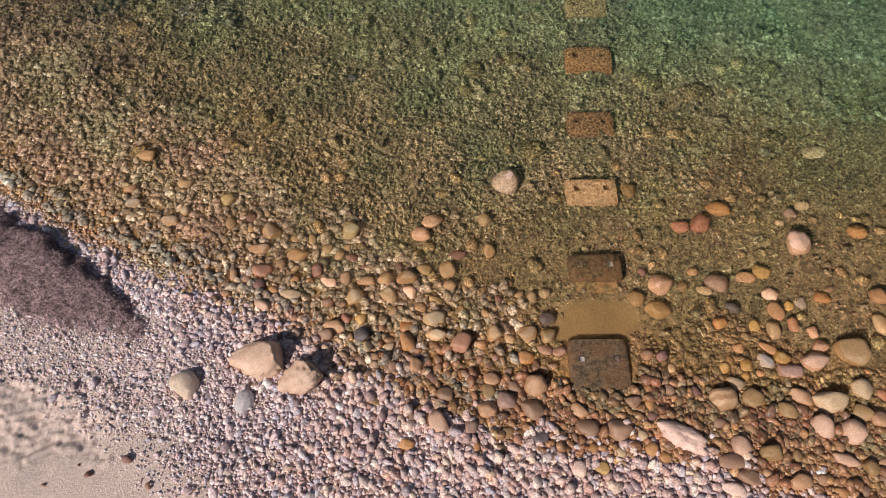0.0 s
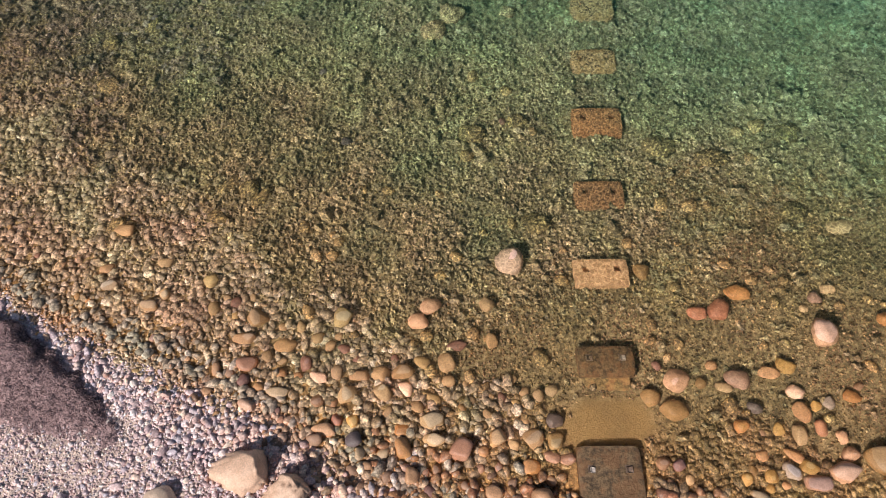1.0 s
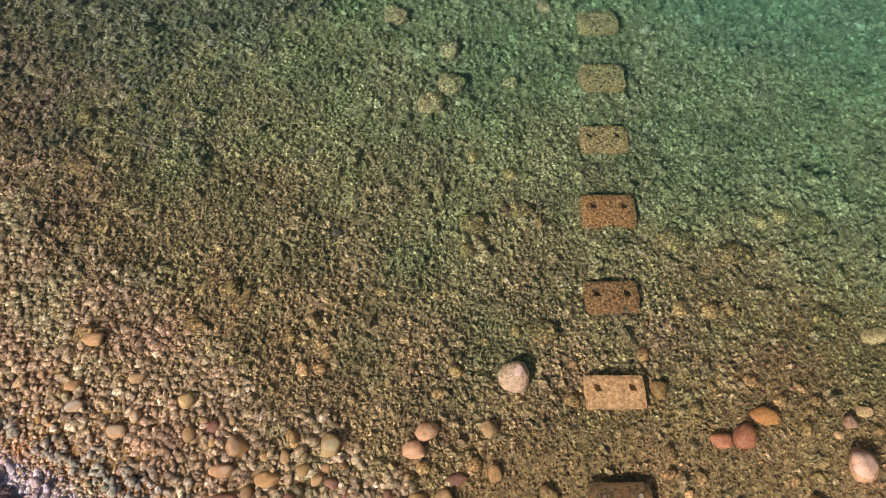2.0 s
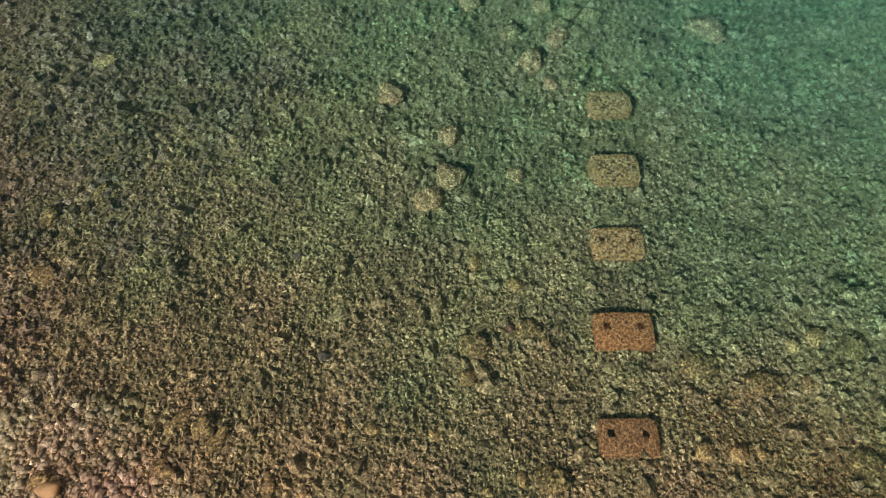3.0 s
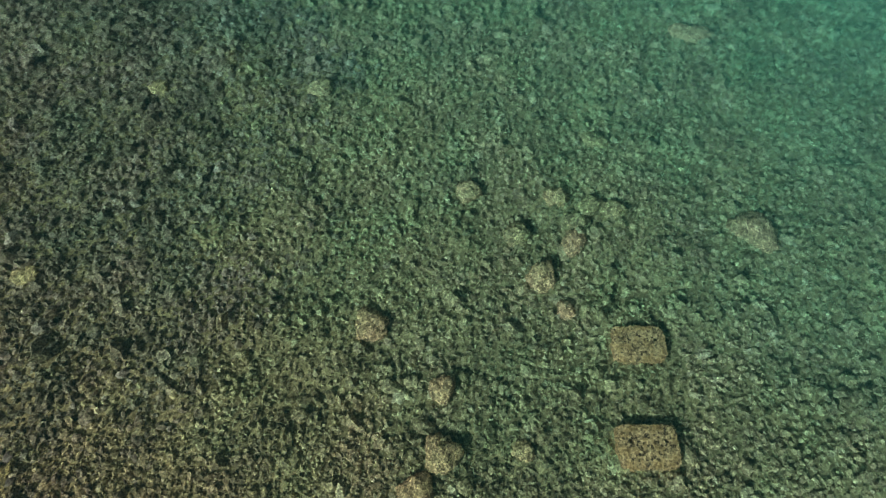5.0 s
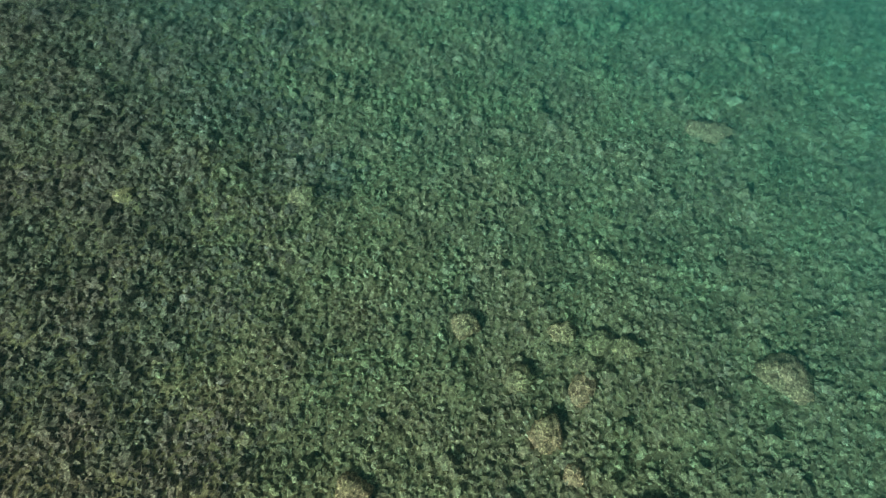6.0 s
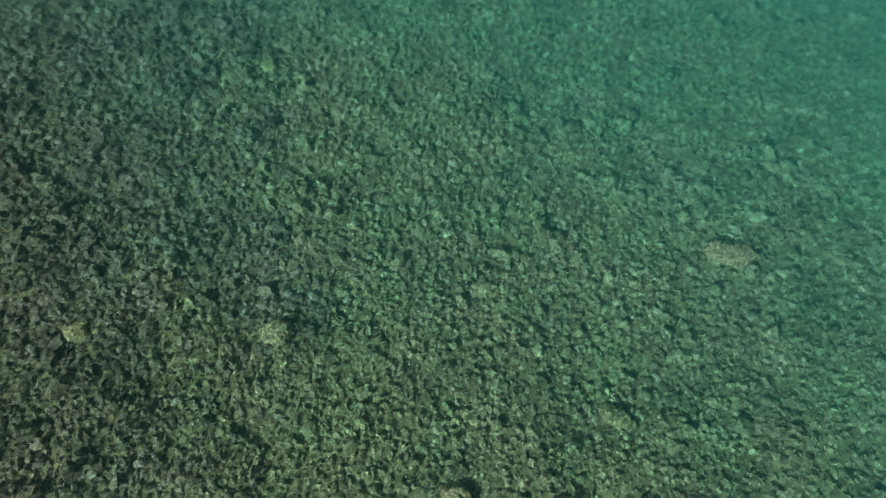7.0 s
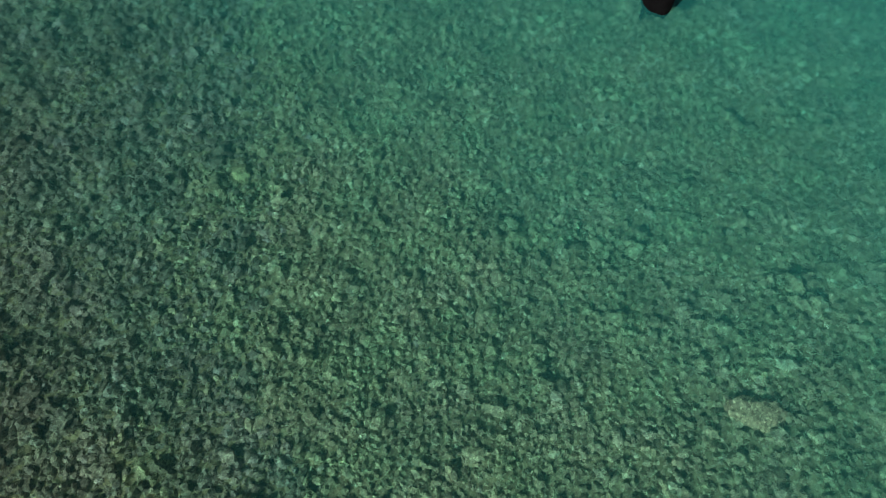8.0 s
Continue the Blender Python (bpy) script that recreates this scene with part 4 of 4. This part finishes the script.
def strands(name, count, seed, mat, label, shade_edge=False):
    """Loose blades lying every way over the bank; a dark set paints its wet, shaded seaward edge."""
    r = np.random.default_rng(seed)
    x, y = r.uniform(-11, -4.6, count * 12), r.uniform(2.2, 9, count * 12)
    keep = weed_height(x, y) > r.uniform(0.0, 0.06, len(x))
    if shade_edge:
        keep &= weed_front(x, y) < np.abs(r.normal(0, 0.16, len(x)))
    x, y = x[keep][:count], y[keep][:count]
    n = len(x)
    z = land(x, y) - 0.03 + weed_height(x, y) * (0.8 + 0.5 * swell(x, y, 0.35, 21)) + 0.05 * swell(x, y, 0.1, 22)
    turn, long, wide = r.normal(-0.5, 0.8, n), r.uniform(0.04, 0.10, n), r.uniform(0.006, 0.012, n)
    d = np.stack([np.cos(turn), np.sin(turn)], -1)
    side = np.stack([-d[:, 1], d[:, 0]], -1)
    co = np.zeros((n, 6, 3))
    for k, f in enumerate((-0.5, 0.0, 0.5)):
        for m, w in enumerate((-0.5, 0.5)):
            co[:, 2 * k + m, :2] = np.stack([x, y], -1) + d * (long * f)[:, None] + side * (wide * w + (0.07 * long if k == 1 else 0))[:, None]
            co[:, 2 * k + m, 2] = z + (0.022 if k == 1 else 0.004) + r.uniform(0, 0.012, n)
    quads = (np.array([[0, 2, 3, 1], [2, 4, 5, 3]])[None] + (np.arange(n) * 6)[:, None, None]).reshape(-1, 4)
    me = bpy.data.meshes.new(name)
    me.from_pydata(co.reshape(-1, 3).tolist(), [], quads.tolist())
    me.materials.append(mat)
    ob = new(name, me)
    ob.parent = weed
    return tagged(ob, label, kind="stuff")


mat_blade = stones_material("dry_seaweed_blade", [(0.0, (0.19, 0.122, 0.127)), (0.5, (0.29, 0.194, 0.197)), (1.0, (0.40, 0.276, 0.274))], 0.8, 0.3)
# near-black tones: wet weed, and shade painted along the bank's seaward edge
mat_shade_blade = stones_material("shade_seaweed_blade", [(0.0, (0.040, 0.022, 0.026)), (0.5, (0.085, 0.048, 0.054)), (1.0, (0.15, 0.09, 0.096))], 0.55, 0.3)
strands("blades", 9000, 12, mat_blade, "loose dry seaweed blades")
strands("shade_blades", 6500, 13, mat_shade_blade, "dark wet seaweed blades standing in for shade along the seaward edge", True)
tagged(weed, "dark bank of dried seaweed cast up on the beach", "seaweed", kind="stuff")


# ---- where loose stones may lie ----
def free_of_things(x, y, slack=1.0):
    ok = np.ones(len(x), bool)
    for a, b, r in TAKEN:
        ok &= (x - a) ** 2 + (y - b) ** 2 > (r * slack) ** 2
    return ok


def wet_limit(x, y):
    """How far up the beach the stones are wet."""
    return np.interp(x, [-8, -3, -1, 1, 4, 8], [-0.02, 0.0, 0.25, 0.5, 0.72, 0.9]) + (swell(x, y, 0.5, 31) - 0.5) * np.interp(x, [-3, 0], [0.2, 0.5])


rng = np.random.default_rng(4)

# ---- more cobbles, alike in kind, between the large ones ----
TONE_BAG = ["tan", "ochre", "cream", "olive", "brown", "orange", "mauve", "tan", "brown", "brown", "brick", "olive", "tan", "olive", "brown", "plum"]
SHAPES = [rock_mesh("cobble", 1.0, 0.66 + 0.06 * (k % 5), 0.44 + 0.05 * (k % 3), STONE["tan"], 500 + k, 2, 0.22, 0.82, -0.45, 9) for k in range(9)]
MESHES = {}


def spare_cobble(x, y, size, tone, k):
    mat = coat_of(x, y, tone)
    if (mat.name, k) not in MESHES:
        MESHES[mat.name, k] = SHAPES[k].copy()
        MESHES[mat.name, k].materials[0] = mat
    ob = new("cobble", MESHES[mat.name, k])
    ob.matrix_world = pose(x, y, float(land(x, y)) + size * 0.11, rng.normal(0, 7), rng.normal(0, 7), rng.uniform(0, 360)) @ Matrix.Diagonal((size, size, size, 1))
    TAKEN.append((x, y, size * 0.42))
    tagged(ob, f"{SAYS[tone]} rounded cobble {where_it_lies(x, y)}", "cobble", "cobbles of the shore")


def sow(count, x0, x1, s0, s1, low, high):
    made = tries = 0
    while made < count and tries < count * 60:
        tries += 1
        x, off, size = rng.uniform(x0, x1), rng.uniform(s0, s1), rng.uniform(low, high)
        y = float(np.interp(x, SHORE_X, SHORE_Y)) + off / 0.9
        if silt(x, y) > 0.05 or any((x - a) ** 2 + (y - b) ** 2 < (r + size * 0.42) ** 2 for a, b, r in TAKEN):
            continue
        spare_cobble(x, y, size, TONE_BAG[rng.integers(len(TONE_BAG))], int(rng.integers(9)))
        made += 1


def sow_ghosts(count, x0, x1, s0, s1, low, high):
    """Cobbles under the film of the bed that show by their rims and shade alone."""
    made = tries = 0
    while made < count and tries < count * 60:
        tries += 1
        x, off, size = rng.uniform(x0, x1), rng.uniform(s0, s1), rng.uniform(low, high)
        y, k = float(np.interp(x, SHORE_X, SHORE_Y)) + off / 0.9, int(rng.integers(9))
        if silt(x, y) > 0.02 or any((x - a) ** 2 + (y - b) ** 2 < (r + size * 0.42) ** 2 for a, b, r in TAKEN):
            continue
        if ("ghost", k) not in MESHES:
            MESHES["ghost", k] = SHAPES[k].copy()
            MESHES["ghost", k].materials[0] = mat_ghost
        ob = new("sunken_cobble", MESHES["ghost", k])
        ob.matrix_world = pose(x, y, float(land(x, y)) + size * 0.12, rng.normal(0, 7), rng.normal(0, 7), rng.uniform(0, 360)) @ Matrix.Diagonal((size, size, size, 1))
        TAKEN.append((x, y, size * 0.28))
        tagged(ob, "olive-brown filmed cobble on the shallow gravelly bed", "sunken cobble", "cobbles of the shallow bed")
        made += 1


sow(84, -1.5, 8.0, -0.8, 0.9, 0.16, 0.28)
sow_ghosts(30, 3.4, 8.5, 1.4, 4.5, 0.18, 0.32)
sow_ghosts(22, -2.5, 2.4, 1.6, 5.0, 0.20, 0.36)
sow_ghosts(10, 0.5, 7.5, 5.0, 8.0, 0.28, 0.42)
sow(52, -4.0, 1.8, 0.1, 1.9, 0.15, 0.30)
sow(14, 3.4, 9.0, 0.8, 2.6, 0.14, 0.24)
sow(12, -9.5, -4.0, 0.3, 1.8, 0.12, 0.20)


# ---- loose stones of the beach and bed ----
# dry gravel, and the same where the sea has wetted it
x, y = scatter(rng, -10.5, 9, -2, 9, 0.037)
s = offshore(x, y)
pick = (s < 0.3) & (s > -5) & (rng.uniform(0, 1, len(x)) > sandy(x, y) ** 0.8) & free_of_things(x, y, 0.75) & (weed_height(x, y) < 0.07) & (rng.uniform(0, 1, len(x)) < np.interp(x, [-5, 0], [1.0, 0.78]) * np.clip((9 - x) / 1.5, 0, 1) * np.clip((x + 10.5) / 1.5, 0, 1) * np.clip((y + 2) / 1.2, 0, 1))
x, y = x[pick], y[pick]
near = np.clip(1 - np.abs(offshore(x, y) + 0.3) / 0.5, 0, 1) * np.clip(1 - x / 2, 0, 1)
grain = (0.031 + 0.033 * np.clip((x + 5.5) / 5.5, 0, 1) + 0.014 * near) * np.clip(np.exp(rng.normal(-0.04, 0.46, len(x))), 0.45, 2.5) * (1 - 0.45 * sandy(x, y))
wet = (offshore(x, y) + rng.normal(0, 0.13, len(x)) > -wet_limit(x, y)) | (offshore(x, y) > 0.1)
warm = ~wet & (x + (swell(x, y, 0.9, 54) - 0.5) * 2 + rng.normal(0, 1.0, len(x)) + 3.5 * near > -1.2)
cool = ~wet & ~warm
low = cool & (x + rng.normal(0, 0.5, len(x)) < -3.8)
cool &= ~low
tagged(heap("fine_dry_gravel", x[low], y[low], grain[low], mat_dry, rng, (0.4, 0.85), 0.1, OVAL, 0.15), "fine dry grey-pink gravel beside the bare sand", "gravel", kind="stuff")
tagged(heap("dry_gravel", x[cool], y[cool], grain[cool], mat_dry, rng, (0.7, 1.4), 0.1, OVAL, 0.15), "dry grey and pink gravel of the beach", "gravel", kind="stuff")
tagged(heap("tan_gravel", x[warm], y[warm], grain[warm] * 1.1, mat_warm, rng, (0.7, 1.4), 0.1, OVAL, 0.15), "dry tan and pink gravel of the beach", "gravel", kind="stuff")
pale = wet & (x + (swell(x, y, 0.9, 55) - 0.5) * 2 + rng.normal(0, 0.6, len(x)) < -0.8)
wet &= ~pale
tagged(heap("tan_wet_gravel", x[pale], y[pale], grain[pale] * 1.2, mat_damp, rng, (0.5, 0.95), 0.15, OVAL, 0.15), "tan wet gravel along the sheltered waterline", "gravel", kind="stuff")
tagged(heap("wet_gravel", x[wet], y[wet], grain[wet], mat_wet, rng, (0.5, 0.95), 0.15, OVAL, 0.15), "wet brown gravel along the waterline", "gravel", kind="stuff")
# larger pebbles
x, y = scatter(rng, -12, 10, -2.5, 8, 0.14)
s = offshore(x, y)
pick = (s < -0.05) & (s > -3.4) & (rng.uniform(0, 1, len(x)) < 0.75 * np.maximum(np.clip(0.1 + (x + 5.5) / 9, 0.06, 0.9), 0.75 * (s > -0.9)) * (1 - sandy(x, y))) & free_of_things(x, y, 0.9) & (weed_height(x, y) < 0.07)
x, y = x[pick], y[pick]
wet = offshore(x, y) + rng.normal(0, 0.2, len(x)) > -wet_limit(x, y)
size = rng.uniform(0.08, 0.17, len(x))
loose = np.flatnonzero((x > -4) & (x < 5) & (offshore(x, y) > -2.2))
loose = rng.permutation(loose)[:280]
PEBBLES = {w: [rock_mesh("pebble", 1.25, 0.9, 0.75, m, 700 + k, 2, 0.26, 0.8, -0.45, 10) for k in range(8)] for w, m in ((False, STONE_DRY), (True, STONE_WET))}
for i in loose:
    peb = new("pebble", PEBBLES[bool(wet[i])][int(rng.integers(8))])
    peb.parent = ground
    peb.matrix_world = pose(x[i], y[i], float(land(x[i], y[i])) + size[i] * 0.18, 0, 0, rng.uniform(0, 360)) @ Matrix.Diagonal((size[i], size[i], size[i], 1))
rest = np.ones(len(x), bool)
rest[loose] = False
x, y, wet, size = x[rest], y[rest], wet[rest], size[rest]
tagged(heap("dry_pebbles", x[~wet], y[~wet], size[~wet], mat_dry, rng), "dry rounded grey and pink beach pebbles", "pebbles", kind="stuff")
tagged(heap("damp_pebbles", x[wet], y[wet], size[wet], mat_wet, rng), "damp brown pebbles just above the waterline", "pebbles", kind="stuff")
# packed cobbles of the wet shore
x, y = scatter(rng, -3, 9, -2, 5, 0.19)
s = offshore(x, y)
pick = (s > -wet_limit(x, y)) & (s < 0.6) & free_of_things(x, y, 1.05) & (silt(x, y) < 0.1) & (rng.uniform(0, 1, len(x)) < np.clip((x + 3) / 4, 0, 0.9))
x, y = x[pick], y[pick]
for i in range(len(x)):
    size = rng.uniform(0.12, 0.22)
    rock = new("stone", PEBBLES[True][int(rng.integers(8))])
    rock.parent = ground
    rock.matrix_world = pose(x[i], y[i], float(land(x[i], y[i])) + size * 0.2, 0, 0, rng.uniform(0, 360)) @ Matrix.Diagonal((size, size, size * 1.15, 1))
# pebbles under the first shallow water
x, y = scatter(rng, -13, 11, -3, 12, 0.076)
s = offshore(x, y)
edge = np.interp(x, [-10, -6, -3, 0, 4], [3.6, 3.4, 2.6, 1.9, 1.3]) + (swell(x, y, 0.9, 41) - 0.5) * 1.2
pick = (s > np.interp(x, [-2, 0], [0.22, -0.15])) & (s < edge) & (silt(x, y) < rng.uniform(0, 0.8, len(x))) & free_of_things(x, y, 0.85) & (rng.uniform(0, 1, len(x)) < 0.92)
x, y = x[pick], y[pick]
size = (0.055 + 0.12 * rng.uniform(0, 1, len(x)) ** 2) * (0.95 + 0.2 * np.clip((x + 4) / 6, 0, 1))
west = x + (swell(x, y, 0.8, 52) - 0.5) * 3 + rng.normal(0, 0.6, len(x)) < 0.3
tagged(heap("pale_pebbles", x[west], y[west], size[west] * 1.12, mat_shallow, rng, (0.5, 0.85), 0.15, OVAL), "tan and pale pebbles under shallow water", "pebbles", kind="stuff")
tagged(heap("brown_pebbles", x[~west], y[~west], size[~west], mat_gravel, rng, (0.45, 0.75), 0.15, CHIP), "brown pebbles under shallow water", "pebbles", kind="stuff")
# fine gravel out past the blocks
x, y = scatter(rng, -0.8, 10, 1, 11.5, 0.061)
s = offshore(x, y)
pick = (s > 0.6) & (grit(x, y) > rng.uniform(0.0, 0.5, len(x))) & (silt(x, y) < rng.uniform(0, 0.8, len(x))) & free_of_things(x, y, 0.8)
x, y = x[pick], y[pick]
tagged(heap("fine_gravel", x, y, (0.042 + 0.06 * rng.uniform(0, 1, len(x)) ** 2) * np.clip(0.62 + (y - 4.0) * 0.12, 0.62, 1), mat_gravel, rng, (0.6, 1.3), 0.15, CHIP, 0.22), "fine brown gravel under shallow water", "gravel", kind="stuff")
# stones of the sea bed
x, y = scatter(rng, -14, 15, 1.0, 34, 0.098)
s = offshore(x, y)
edge = np.interp(x, [-10, -6, -3, 0, 4], [3.6, 3.4, 2.6, 1.9, 1.3]) + (swell(x, y, 0.9, 41) - 0.5) * 1.2
pick = (s > edge - 0.5) & (rng.uniform(0, 1, len(x)) < np.clip((12.6 + y * 0.05 + 1.5 * swell(x, y, 2.0, 51) - np.abs(x - 0.6)) / 1.8, 0, 1)) & (silt(x, y) < rng.uniform(0, 0.8, len(x))) & free_of_things(x, y, 0.8)
pick &= rng.uniform(0, 1, len(x)) > grit(x, y) * 0.9
x, y = x[pick], y[pick]
size = (0.055 + 0.115 * rng.uniform(0, 1, len(x)) ** 2) * np.where(rng.uniform(0, 1, len(x)) < 0.07 * np.clip(offshore(x, y) / 3 - 1, 0, 1), 1.75, 1.0) * (1 + 0.15 * np.clip((y - 17) / 6, 0, 1))
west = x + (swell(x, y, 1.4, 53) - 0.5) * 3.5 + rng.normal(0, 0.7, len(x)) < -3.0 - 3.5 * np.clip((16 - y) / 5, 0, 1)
tagged(heap("bed_stones", x[~west], y[~west], size[~west], mat_bed, rng, (0.45, 1.2), 0.05, CHIP, 0.24), "olive algae-grown stones of the sea bed", "stones", kind="stuff")
tagged(heap("brown_bed_stones", x[west], y[west], size[west] * 1.15, mat_west, rng, (0.45, 1.2), 0.05, CHIP, 0.24), "dark brown stones of the western sea bed", "stones", kind="stuff")
# small stones between them in the shallows
x, y = scatter(rng, -11, 6, 2.5, 13, 0.078)
s = offshore(x, y)
pick = (s > 1.6) & (s < 9.5 + rng.normal(0, 0.7, len(x))) & (silt(x, y) < rng.uniform(0, 0.8, len(x))) & free_of_things(x, y, 0.8) & (grit(x, y) < rng.uniform(0.2, 0.9, len(x)))
x, y = x[pick], y[pick]
tagged(heap("small_bed_stones", x, y, rng.uniform(0.045, 0.085, len(x)), mat_bed, rng, (0.6, 1.3), 0.0, CHIP, 0.22), "small olive stones of the sea bed", "stones", kind="stuff")
# coarser shingle along the shore to both sides
x, y = scatter(rng, -24, 21, -9, 17, 0.2)
s = offshore(x, y)
inside = np.clip((9.2 - x) / 1.5, 0, 1) * np.clip((x + 11) / 1.5, 0, 1) * np.clip((y + 2.2) / 1.2, 0, 1)
pick = (s > -4.5) & (s < 6 - 3 * swell(x, y, 1.5, 62)) & (rng.uniform(0, 0.9, len(x)) > inside) & (sandy(x, y) < rng.uniform(0.2, 1, len(x)))
x, y = x[pick], y[pick]
dry = offshore(x, y) < -0.1
size = rng.uniform(0.1, 0.26, len(x))
tagged(heap("dry_shingle", x[dry], y[dry], size[dry], mat_dry, rng, (0.5, 1.0), 0.1, CHIP), "dry grey and pink shingle along the shore", "shingle", kind="stuff")
tagged(heap("sunken_shingle", x[~dry], y[~dry], size[~dry], mat_shallow, rng, (0.5, 1.0), 0.1, CHIP), "tan shingle under shallow water", "shingle", kind="stuff")
